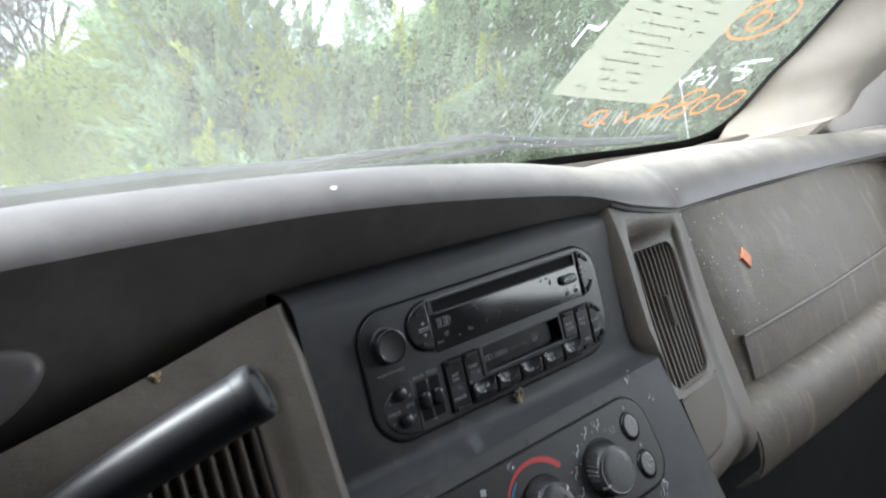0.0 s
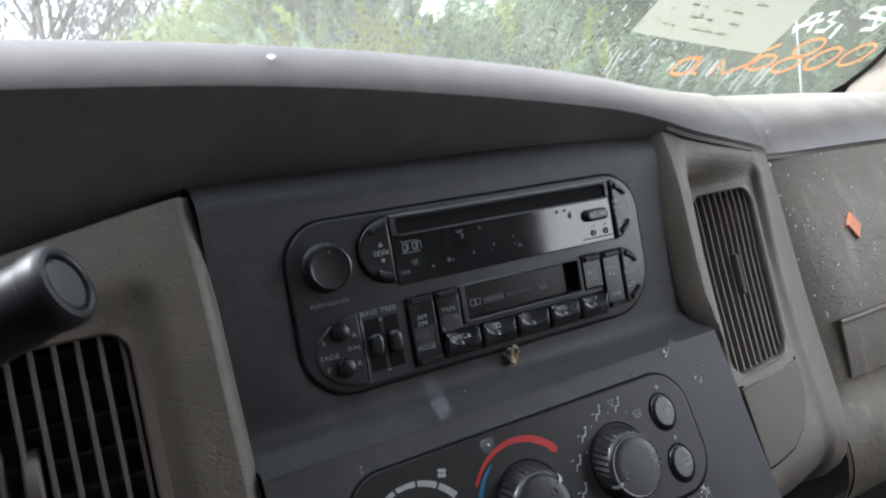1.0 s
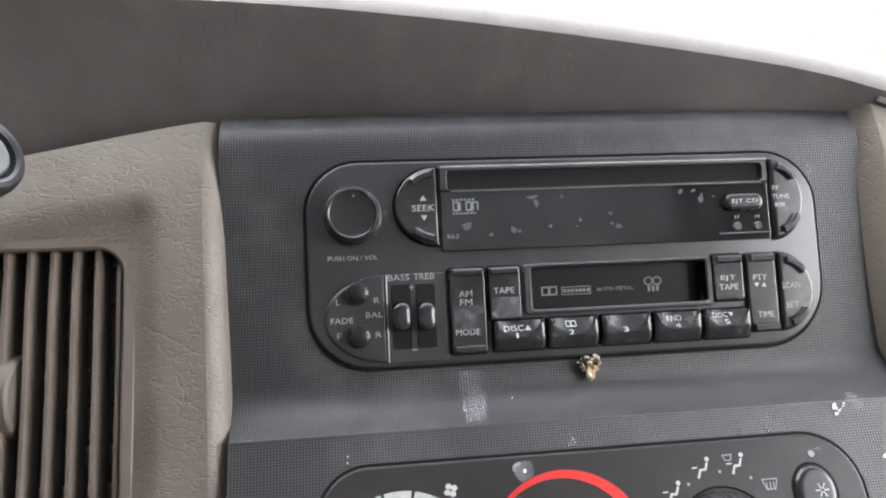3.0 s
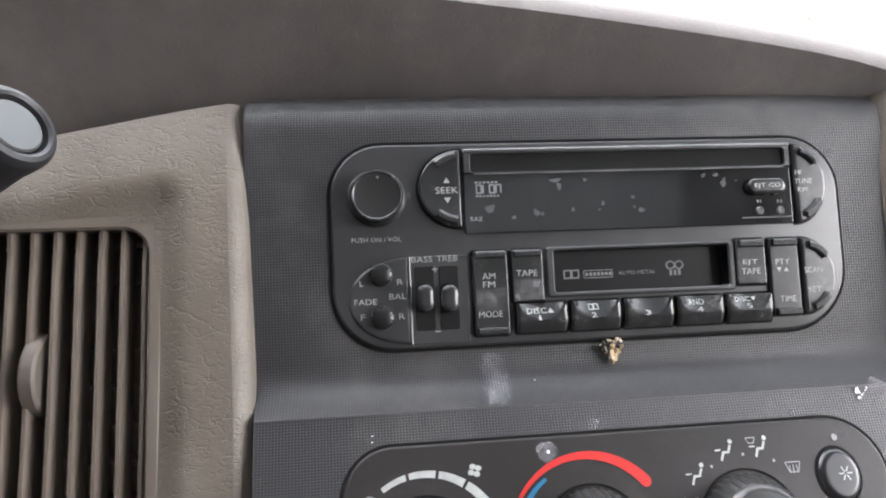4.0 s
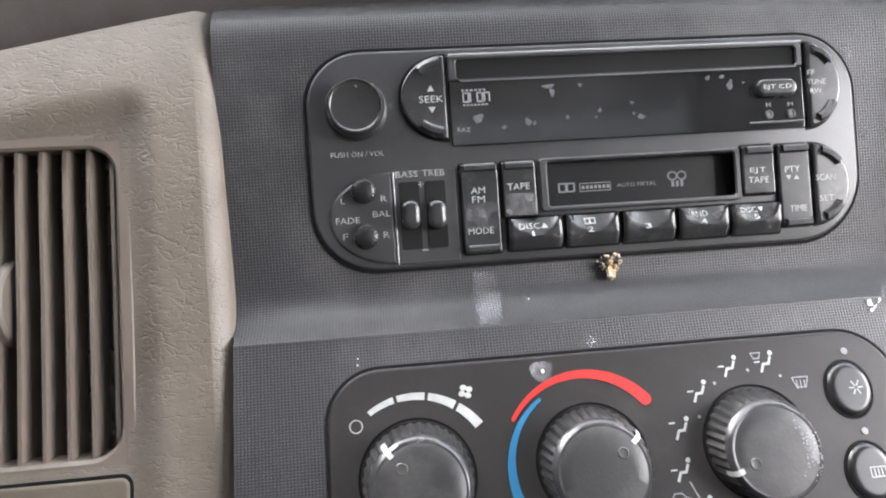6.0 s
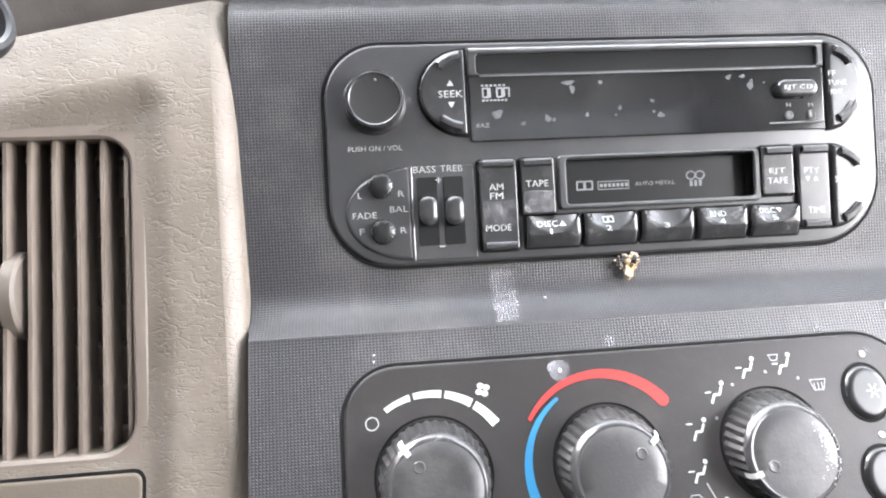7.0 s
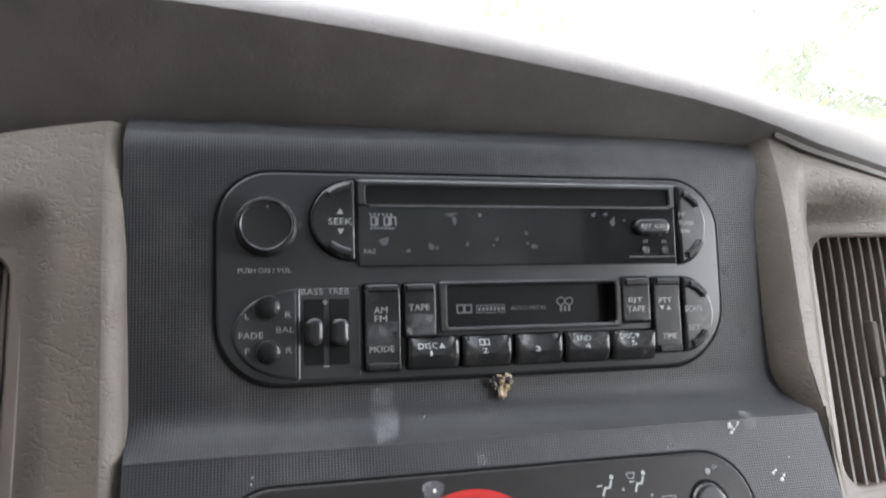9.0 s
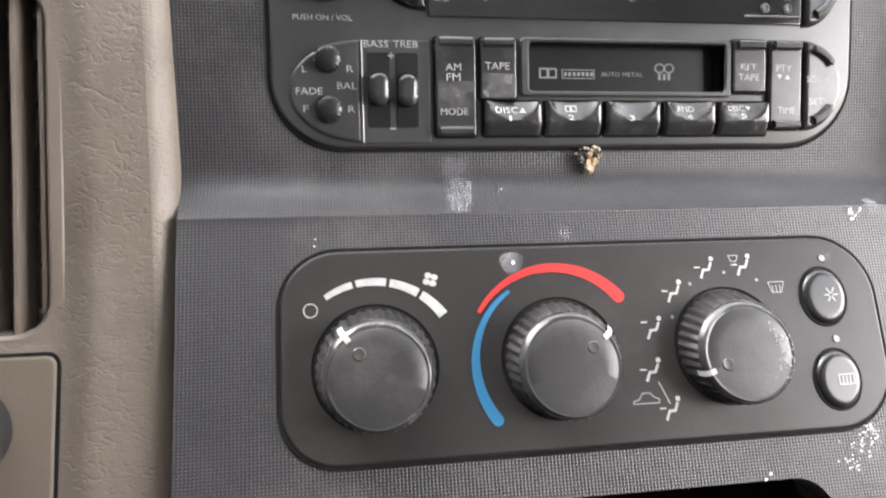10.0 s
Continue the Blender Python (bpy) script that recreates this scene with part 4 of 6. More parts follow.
# upper pad: a roll that runs from the driver's hood and sinks towards the passenger side
CREASE = [(-0.9, 0.091), (-0.4, 0.089), (-0.2, 0.0865), (-0.115, 0.0845), (-0.05, 0.081), (0.033, 0.0725), (0.138, 0.0575), (0.175, 0.0490), (0.20, 0.0395), (0.25, 0.0285), (0.31, 0.0200), (0.36, 0.0165), (0.5, 0.014), (0.64, 0.010), (0.8, 0.004), (1.0, -0.006)]
CREASE_Y = [(-0.9, -0.012), (-0.2, -0.004), (0.0, -0.002), (0.1, -0.001), (0.16, -0.001), (0.20, -0.003), (0.25, 0.002), (0.30, 0.019), (0.35, 0.052), (0.5, 0.066), (0.8, 0.07), (1.0, 0.07)]
TOP = [(-0.9, 0.126), (-0.2, 0.1215), (-0.12, 0.1185), (0.0, 0.1105), (0.1, 0.099), (0.146, 0.092), (0.2, 0.081), (0.25, 0.074), (0.3, 0.074), (0.4, 0.076), (0.6, 0.068), (0.8, 0.052), (1.0, 0.036)]
rows = []
for i in range(97):
    x = -0.95 + 2.02 * i / 96
    zc, yc, zt = smooth_table(CREASE, x), smooth_table(CREASE_Y, x), smooth_table(TOP, x)
    under = min(1.0, max(0.12, (zc - 0.02) / 0.055))
    back_y, back_z = glass_y(x, glass_edge(x) - 0.015) + 0.015, glass_edge(x) - 0.022
    h = zt - zc
    low = zc - 0.046 * under - 0.003
    if x < -0.06:
        low = min(low, left_top(x) - 0.006)
    prof = [(yc + 0.075 * under + 0.02, low - 0.004), (yc + 0.038 * under + 0.008, low), (yc + 0.012 * under + 0.003, zc - 0.02 * under - 0.001),
            (yc + 0.003, zc - 0.004), (yc, zc), (yc + 0.0015, zc + 0.16 * h), (yc + 0.009, zc + 0.45 * h), (yc + 0.022, zc + 0.72 * h), (yc + 0.04, zc + 0.9 * h), (yc + 0.065, zt),
            (yc + 0.11, zt + 0.002), (yc + 0.16, zt - 0.001), (yc + 0.19, min(zt - 0.006, back_z + 0.01)), (back_y - 0.06, back_z + 0.002), (back_y, back_z)]
    rows.append([(x, y, z) for y, z in prof])
bm = sheet(rows)
bmesh.ops.recalc_face_normals(bm, faces=bm.faces)
part("upper_pad", bm, M_PAD, dash, "dark taupe grained vinyl pad, dusty, with daylight tinted into its top")

# defroster ledge between the pad and the glass
rows = []
for x in np.linspace(0.20, 0.98, 40):
    by, bz = glass_y(x, glass_edge(x) - 0.015), glass_edge(x) - 0.022
    deep = 0.070 * min(1.0, (x - 0.18) / 0.2)
    rows.append([(x, by - deep, bz - 0.012), (x, by - deep + 0.002, bz + 0.004), (x, by - deep + 0.006, bz + 0.008), (x, by - deep * 0.5, bz + 0.0105), (x, by + 0.004, bz + 0.010)])
bm = sheet(rows)
bmesh.ops.recalc_face_normals(bm, faces=bm.faces)
part("defroster_ledge", bm, M_TAUPE, dash, "raised taupe ledge along the foot of the glass")

# rounded end of the instrument surround under the pad
bm = slab([(x, z) for x, z in ellipse(0.062, 0.0215, 40, -0.272, 0.030)], 0.05, 0.006, 0.006, 5)
for v in bm.verts:
    v.co.z += 0.20 * (v.co.x + 0.272)
part("instrument_surround", bm, M_PAD, dash, "smooth taupe rounded instrument surround")

# driver-side fascia, with its vent opening
LV = (-0.212, -0.1245, -0.1185, -0.0085)      # x0, x1, z0, z1
RV = (0.1990, 0.2665, -0.1180, -0.0015)
EDGE_L, EDGE_R = -0.0925, 0.1855


def left_warp(x, z):
    if z > -0.005:
        z = -0.005 + (z + 0.005) / 0.045 * (left_top(x) + 0.005)
    if x > -0.12:
        f = (x + 0.12) / 0.0275
        x = -0.12 + f * (EDGE_L + 0.12 + 0.004 * smooth_table([(-0.3, 1.6), (-0.08, 1), (0.05, 0)], z))
    return x, z


def left_y(x, z):
    y = fascia_y(z)
    edge = 0.012 + 0.22 * (x + 0.12)
    ka, kb = min(1, max(0, (edge - z) / 0.016)), min(1, max(0, (-0.1105 - x) / 0.014))
    k = 1 - min(1, math.hypot(1 - ka, 1 - kb))
    y += 0.0045 * k * k * (3 - 2 * k)
    if x < -0.2:
        y += 0.25 * (-0.2 - x) ** 1.3
    return y


xs = [-0.60, -0.5, -0.42, -0.36, -0.31, -0.27, -0.24, -0.225, LV[0], -0.19, -0.17, -0.15, LV[1], -0.122, -0.12, -0.118, -0.116, -0.114, -0.112, -0.110, -0.107, -0.104, -0.100, -0.0985]
zs = [-0.30, -0.26, -0.22, -0.19, -0.165, -0.14, LV[2], -0.105, -0.09, -0.08, -0.07, -0.05, -0.03, LV[3], -0.005, -0.003, -0.001, 0.001, 0.003, 0.005, 0.007, 0.009, 0.011, 0.013, 0.015, 0.018, 0.022, 0.031, 0.037, 0.040]
bm = grid_skin(xs, zs, left_y, lambda x, z: LV[0] < x < LV[1] and LV[2] < z < LV[3], left_warp)
part("driver_fascia", bm, M_TAUPE, dash, "light taupe grained vinyl fascia")
rows = []
for z in np.linspace(-0.30, 0.040, 40):
    x, zz = left_warp(-0.0985, z)
    y = left_y(x, zz)
    rows.append([(x, y, zz), (x + 0.0022, y + 0.0006, zz), (x + 0.0058, y + 0.0042, zz), (x + 0.0068, y + 0.0065, zz), (x + 0.0072, y + 0.03, zz)])
bm = sheet(rows)
bmesh.ops.recalc_face_normals(bm, faces=bm.faces)
part("driver_fascia_edge", bm, M_TAUPE, dash, "worn chamfered edge of the fascia")

# passenger-side fascia, with its vent opening
SIDE_X = [(-0.30, 0.268), (-0.24, 0.270), (-0.224, 0.276), (-0.214, 0.300), (-0.2, 0.319), (-0.183, 0.326), (-0.166, 0.339), (-0.12, 0.348), (-0.05, 0.336), (0.0, 0.320), (0.02, 0.312)]


def right_curve(x):
    return smooth_table([(0.18, 0.0), (0.21, 0.002), (0.25, 0.008), (0.28, 0.016), (0.31, 0.028), (0.35, 0.048)], x)


def right_y(x, z):
    lip = max(0.0, x - smooth_table(SIDE_X, z) + 0.016) / 0.016
    k = 1.0
    for f in ((0.0200 - z) / 0.018, (x - 0.1935) / 0.005, (0.286 - x) / 0.012):
        f = min(1.0, max(0.0, f))
        k *= f * f * (3 - 2 * f)
    under = max(0.0, -0.172 - z) / 0.04
    curl = 0.034 * under ** 2 * min(1.0, max(0.0, (0.325 - x) / 0.05))
    return curl + 0.0042 * k + 0.0075 * min(lip, 1.0) ** 2.2 + fascia_y(z) + right_curve(x) - smooth_table([(-0.05, 0.0), (0.0, 0.0015), (0.02, 0.0035), (0.04, 0.0065), (0.06, 0.009)], z)


def right_top(x):
    return smooth_table([(0.17, 0.043), (0.185, 0.0405), (0.2, 0.0335), (0.22, 0.0290), (0.25, 0.0235), (0.29, 0.0180), (0.33, 0.0145), (0.36, 0.013)], x)


def vent_shift(x, z):
    """The vent is set back into the fascia, most at its upper inner corner."""
    t = min(1.0, max(0.0, (z - RV[2]) / (RV[3] - RV[2])))
    l = min(1.0, max(0.0, (RV[1] - x) / (RV[1] - RV[0])))
    return t * (0.006 + 0.010 * l), t * (0.005 + 0.013 * l)


def right_warp(x, z):
    if x < 0.1901:
        x = smooth_table([(-0.3, 0.1960), (-0.086, 0.1935), (-0.080, 0.1910), (-0.066, 0.1872), (0.05, 0.1825)], z)
    if x > RV[1]:
        f = (x - RV[1]) / (0.33 - RV[1])
        x = RV[1] + f * (smooth_table(SIDE_X, z) - RV[1])
    if z > 0.0:
        z = z / 0.042 * right_top(x)
    return x, z


xs = [0.190, 0.192, 0.1935, 0.195, 0.1965, RV[0], 0.22, 0.235, 0.25, RV[1], 0.27, 0.274, 0.278, 0.282, 0.286, 0.29, 0.30, 0.31, 0.315, 0.319, 0.322, 0.325, 0.3275, 0.33]
zs = [-0.26, -0.245, -0.235, -0.228, -0.222, -0.217, -0.212, -0.206, -0.2, -0.194, -0.188, -0.182, -0.175, -0.165, -0.14, RV[2], -0.10, -0.08, -0.06, -0.04, -0.02, RV[3], 0.001, 0.003, 0.005, 0.007, 0.009, 0.011, 0.0135, 0.016, 0.02, 0.024, 0.032, 0.038, 0.042]
bm = grid_skin(xs, zs, right_y, lambda x, z: RV[0] < x < RV[1] and RV[2] < z < RV[3], right_warp)
for v in bm.verts:
    near = 1.0
    for f in ((RV[0] - v.co.x) / 0.008, (v.co.x - RV[1]) / 0.014, (v.co.z - RV[3]) / 0.030):
        f = 1.0 - min(1.0, max(0.0, f))
        near *= f * f * (3 - 2 * f)
    dx, dy = vent_shift(v.co.x, v.co.z)
    v.co.x += dx * near
    v.co.y += dy * near
part("passenger_fascia", bm, M_TAUPE, dash, "light taupe grained vinyl fascia")
rows = []
for z in np.linspace(-0.30, 0.042, 40):
    x, zz = right_warp(0.190, z)
    y = right_y(x, zz)
    w = smooth_table([(-0.3, 0.55), (-0.086, 0.55), (-0.080, 0.7), (-0.066, 1.0), (0.05, 1.05)], zz)
    rows.append([(x, y, zz), (x - 0.0020 * w, y + 0.0006, zz), (x - 0.0105 * w, y + 0.0062, zz), (x - 0.0118 * w, y + 0.009, zz), (x - 0.0120 * w, y + 0.03, zz)])
bm = sheet(rows)
bmesh.ops.recalc_face_normals(bm, faces=bm.faces)
part("passenger_fascia_edge", bm, M_TAUPE, dash, "worn chamfered edge of the fascia")

# seam and glove panel in front of the passenger
def glove_y(x, z):
    base = smooth_table([(-0.3, 0.03), (-0.18, 0.026), (-0.12, 0.029), (-0.05, 0.042), (0.0, 0.058), (0.03, 0.068)], z)
    return base + smooth_table([(0.3, 0.004), (0.40, 0.0), (0.6, 0.006), (0.85, 0.03), (1.1, 0.09)], x)


xs = list(np.linspace(0.0, 1.0, 30))
zs = list(np.linspace(0.0, 1.0, 16))
bm = bmesh.new()
vs = []
for v in zs:
    row = []
    for u in xs:
        zb, zt = -0.172 - 0.012 * u, smooth_table(CREASE, 0.34 + 0.7 * u) - 0.004
        z = zb + (zt - zb) * v
        x0 = smooth_table(SIDE_X, z) + 0.003
        x = x0 + (1.05 - x0) * u
        row.append(bm.verts.new((x, glove_y(x, z) + (0.006 * max(0, 1 - u * 30)), z)))
    vs.append(row)
for a, b in zip(vs, vs[1:]):
    for i in range(len(a) - 1):
        bm.faces.new((a[i], a[i + 1], b[i + 1], b[i]))
glove = part("glove_panel", bm, M_GLOVE, dash, "dusty taupe vinyl panel with scuffs and water runs")


def on_panel(x, z, off):
    return (x, glove_y(x, z) - off, z)


# raised lower field of the glove panel, with a bright lip
rows = []
for v in np.linspace(0, 1, 6):
    row = []
    for u in np.linspace(0, 1, 26):
        x = 0.372 + u * 0.62
        zt, zb = -0.123 - 0.001 * u, -0.166 - 0.012 * u
        row.append(on_panel(x, zb + (zt - zb) * v, 0.0015))
    rows.append(row)
rows.append([on_panel(0.372 + u * 0.62, -0.121 - 0.001 * u, -0.001) for u in np.linspace(0, 1, 26)])
part("glove_lid", sheet(rows), M_GLOVE, dash)
part("lid_lip", tube([on_panel(0.370 + u * 0.62, -0.122 - 0.001 * u, 0.0018) for u in np.linspace(0, 1, 26)], 0.0022, 8), M_TAUPE, dash)
part("lid_lip", tube([on_panel(0.3712, -0.122 - v * 0.044, 0.0010) for v in np.linspace(0, 1, 8)], 0.0016, 8), M_TAUPE, dash)

# padded roll under the panel
rows = []
for i in range(40):
    u = i / 39
    x = 0.314 + 0.74 * u
    zc = -0.210 - 0.010 * u
    yc = 0.036 + smooth_table([(0.3, 0.0), (0.6, 0.004), (0.85, 0.03), (1.1, 0.08)], x)
    rows.append([(x, yc - 0.036 * math.sin(radians(a)) ** 0.8 * (1 if True else 0), zc + 0.044 * math.cos(radians(a))) for a in (2, 15, 30, 50, 70, 90, 110, 130, 150, 165, 178)])
bm = sheet(rows)
bmesh.ops.recalc_face_normals(bm, faces=bm.faces)
part("lower_roll", bm, M_GLOVE, dash, "rounded padded taupe roll")
part("footwell_panel", block(0.20, 1.05, 0.09, 0.10, -0.6, -0.22), M_DARK, dash)
part("pad_lip", tube([(x, smooth_table(CREASE_Y, x) + 0.0035, smooth_table(CREASE, x) - 0.0030) for x in np.linspace(0.185, 1.03, 56)], 0.0020, 6), M_PAD, dash, "turned-under edge of the pad")
part("fascia_joint", tube([(smooth_table(SIDE_X, z) + 0.001, right_y(smooth_table(SIDE_X, z), z) - 0.0006, z) for z in np.linspace(-0.172, 0.012, 24)], 0.0007, 6), M_GAP, dash)
part("roll_joint", tube([(0.3175, 0.036 - 0.037 * math.sin(radians(a)), -0.210 + 0.045 * math.cos(radians(a))) for a in range(5, 176, 10)], 0.0006, 6), M_GAP, dash)

# black centre bezel with a storage opening at its foot
HOLE = (-0.05, 0.118, -0.30, -0.170)


def bez_y(x, z):
    if -0.0825 <= z <= -0.064:
        return 0.0015 - 0.0132 * ((-0.064 - z) / 0.0185) ** 2.6
    return lerp_table(BEZEL, z)


def bez_warp(x, z):
    if x < -0.08:
        x += 0.0034 * min(1.0, max(0.0, (-0.072 - z) / 0.009)) * min(1.0, (-0.08 - x) / 0.0115)
    if x > 0.16:
        x = 0.16 + (x - 0.16) / 0.0265 * (smooth_table([(-0.3, 0.1865), (-0.07, 0.1865), (-0.055, 0.1785), (0.0, 0.1760), (0.05, 0.1740)], z) - 0.16)
    return x, z


xs = list(np.linspace(-0.0915, HOLE[0], 5)) + list(np.linspace(HOLE[0], 0.106, 12))[1:] + [0.111, 0.1145, 0.117, HOLE[1]] + [0.14, 0.16, 0.175, 0.1865]
zs = [-0.29, -0.25, -0.22, -0.2, -0.19, -0.182, -0.1765, -0.1735, -0.1715, HOLE[3], -0.165, -0.15, -0.13, -0.11, -0.095, -0.088, -0.086, -0.0845, -0.0829, -0.0825, -0.0822, -0.0818, -0.0812, -0.0805, -0.0797, -0.0788, -0.0779, -0.0769, -0.0758, -0.0746, -0.0733, -0.0718, -0.0700, -0.0675, -0.065, -0.063, -0.05, -0.02, 0.0, 0.015, 0.021, 0.025, 0.0275, 0.030, 0.032, 0.034, 0.0357, 0.0375, 0.039, 0.0405, 0.0417, 0.0428, 0.0435, 0.044, 0.0443, 0.0445]


def in_hole(x, z):
    behind_radio = 0.01 < x < 0.115 and -0.05 < z < -0.02
    return behind_radio or (HOLE[0] < x < HOLE[1] and z < HOLE[3])


bm = grid_skin(xs, zs, bez_y, in_hole, bez_warp)
bezel = part("centre_bezel", bm, M_BEZEL, dash, "black plastic centre bezel with fine waffle grain")
for x in (-0.0915, 0.1865):
    rows = [[(bez_warp(x, z)[0], bez_y(x, z), z), (bez_warp(x, z)[0], bez_y(x, z) + 0.03, z)] for z in zs]
    part("bezel_side", sheet(rows), M_GAP, dash)
q = 0.013
for x0, way in ((HOLE[0], 1), (HOLE[1], -1)):
    arc = [(x0 + way * q * (1 - math.sin(a)), HOLE[3] - q * (1 - math.cos(a))) for a in [math.pi / 2 * i / 10 for i in range(11)]]
    bm = bmesh.new()
    near = [bm.verts.new((x, bez_y(x, z), z)) for x, z in arc]
    far = [bm.verts.new((x, bez_y(x, z) + 0.02, z)) for x, z in arc]
    rim = [bm.verts.new((x0 + way * q * (1 - math.sin(a)), bez_y(0, HOLE[3]), HOLE[3])) if i < 10 else bm.verts.new((x0, bez_y(0, HOLE[3]), HOLE[3])) for i, a in enumerate([math.pi / 2 * i / 10 for i in range(11)])]
    for i in range(10):
        bm.faces.new((near[i], near[i + 1], far[i + 1], far[i]))
        bm.faces.new((near[i], near[i + 1], rim[i + 1], rim[i]))
    bmesh.ops.recalc_face_normals(bm, faces=bm.faces)
    part("opening_corner", bm, M_BEZEL, dash, smooth=False)
part("storage_cavity", joined(block(HOLE[0] - 0.004, HOLE[1] + 0.006, 0.06, 0.07, -0.32, HOLE[3] + 0.004),
                              block(HOLE[1] + 0.004, HOLE[1] + 0.008, -0.03, 0.07, -0.32, HOLE[3] + 0.004), block(HOLE[0] - 0.008, HOLE[0] - 0.004, -0.03, 0.07, -0.32, HOLE[3] + 0.004),
                              block(HOLE[0] - 0.008, HOLE[1] + 0.008, -0.03, 0.07, HOLE[3] + 0.004, HOLE[3] + 0.008)), M_DARK, dash)

# blank plate under the passenger vent
PLATE = [(0.200, -0.170), (0.213, -0.1695), (0.232, -0.1675), (0.250, -0.160), (0.263, -0.149), (0.2695, -0.137), (0.2705, -0.1228), (0.200, -0.1228)]
bm = slab(PLATE, 0.010, 0.0, 0.0008)
for v in bm.verts:
    v.co.y += right_y(v.co.x, v.co.z) - 0.0018
part("pocket_cover", bm, M_TAUPE_SMOOTH, dash, "smooth taupe blanking plate")
bm = slab(inset(PLATE, -0.0016), 0.010, 0.0, 0.0002)
for v in bm.verts:
    v.co.y += right_y(v.co.x, v.co.z) - 0.0004
part("pocket_gap", bm, M_GAP, dash)
bm = slab(ellipse(0.024, 0.009, 24, 0.238, -0.209), 0.010, 0.0, 0.0002)
for v in bm.verts:
    v.co.y += right_y(v.co.x, v.co.z) - 0.0006
part("lower_recess", bm, M_DARK, dash)
# plate and switch under the driver vent
LP = rrect(0.09, 0.075, (0.006, 0.004, 0.003, 0.006), 4, -0.1685, -0.160)
bm = slab(LP, 0.010, 0.0, 0.0008)
for v in bm.verts:
    v.co.y += left_y(v.co.x, v.co.z) - 0.0014
part("switch_plate", bm, M_TAUPE_SMOOTH, dash, "smooth taupe switch plate")
bm = slab(inset(LP, -0.0012), 0.010, 0.0, 0.0002)
for v in bm.verts:
    v.co.y += left_y(v.co.x, v.co.z) - 0.0003
part("switch_gap", bm, M_GAP, dash)
switch = thing("rotary_switch", "round black rotary switch beside the driver vent", "switch", at=(-0.150, -0.024, -0.142))
part("dial", moved(lathe([(0.0155, 0.004), (0.0155, -0.006), (0.0145, -0.0085), (0.012, -0.009), (0.0, -0.009)], 36), Matrix.Translation((-0.150, -0.024, -0.142))), M_KNOB, switch)


# ---------------------------------------------------------------- air vents
def air_vent(label, box, y_of, slats, lean, wheel_x=None):
    x0, x1, z0, z1 = box
    cx, cz, w, h = (x0 + x1) / 2, (z0 + z1) / 2, x1 - x0, z1 - z0
    v = thing("air_vent", label, "air vent", "dashboard vents", at=(cx, y_of(cx, cz), z0))

    def follow(bm, extra=0.0):
        for q in bm.verts:
            q.co.y += y_of(min(max(q.co.x, x0), x1), q.co.z) + extra
        return bm
    out = rrect(w + 0.007, h + 0.007, 0.006, 6, cx, cz)
    inn = rrect(w - 0.004, h - 0.004, 0.010, 6, cx, cz)
    part("frame", follow(ring(out, inn, 0.012, 0.0002, 0.0010)), M_VENT, v, "taupe vent frame")
    duct = bmesh.new()
    near = [duct.verts.new((x, 0.003, z)) for x, z in ((x0 - 0.003, z0 - 0.003), (x1 + 0.003, z0 - 0.003), (x1 + 0.003, z1 + 0.003), (x0 - 0.003, z1 + 0.003))]
    far = [duct.verts.new((q.co.x, 0.036, q.co.z)) for q in near]
    for i in range(4):
        duct.faces.new((near[i], near[(i + 1) % 4], far[(i + 1) % 4], far[i]))
    duct.faces.new(far)
    part("duct", follow(duct), M_DUCT, v, smooth=False)
    for i in range(slats):
        x = x0 + w * (i + 0.5) / slats
        wide = 0.14 * w / slats
        rows = []
        for j in range(13):
            t = j / 12
            z = z0 + 0.001 + (h - 0.002) * t
            y = y_of(x, z) + 0.0022 + 0.0012 * (2 * t - 1) ** 4
            rows.append([(x + 0.0006, y + 0.014, z), (x + wide + lean, y + 0.0016, z), (x + wide * 0.6 + lean, y, z), (x - wide * 0.6 + lean, y, z), (x - wide + lean, y + 0.0016, z), (x - 0.0006, y + 0.014, z)])
        bm = sheet(rows)
        bmesh.ops.recalc_face_normals(bm, faces=bm.faces)
        part("slat", bm, M_VENT, v)
    for i in range(8):
        z = z0 + h * (i + 0.5) / 8
        part("rear_vane", follow(block(x0, x1, 0.0165, 0.032, z - 0.0008, z + 0.0008)), M_VENT, v)
    if wheel_x:
        wh = moved(lathe([(0.0, -0.003), (0.015, -0.003), (0.016, -0.002), (0.016, 0.002), (0.015, 0.003), (0.0, 0.003)], 40, 40, 0.0006), Matrix.Rotation(radians(90), 4, "Z"))
        part("thumbwheel", moved(wh, Matrix.Translation((wheel_x, y_of(wheel_x, cz) + 0.0125, cz))), M_DUCT, v, "ribbed taupe thumbwheel")
    return v


air_vent("taupe driver-side air vent with upright slats", LV, left_y, 11, 0.0, -0.1665)
vent = air_vent("taupe passenger-side air vent with narrow upright slats", RV, right_y, 10, -0.0012)
bm = slab(rrect(0.0030, 0.026, 0.0012, 4, 0.2325, -0.058), 0.004, -0.0012, 0.0006)
for v in bm.verts:
    v.co.y += right_y(0.2325, v.co.z)
part("vane_tab", bm, M_TAUPE_SMOOTH, vent, "small thumb tab on a slat")
for piece in vent.children:
    for v in piece.data.vertices:
        dx, dy = vent_shift(v.co.x, v.co.z)
        v.co.x += dx
        v.co.y += dy
air_vent("taupe outer air vent at the far end of the dashboard", (0.93, 1.0, -0.085, -0.022), glove_y, 7, 0.0)


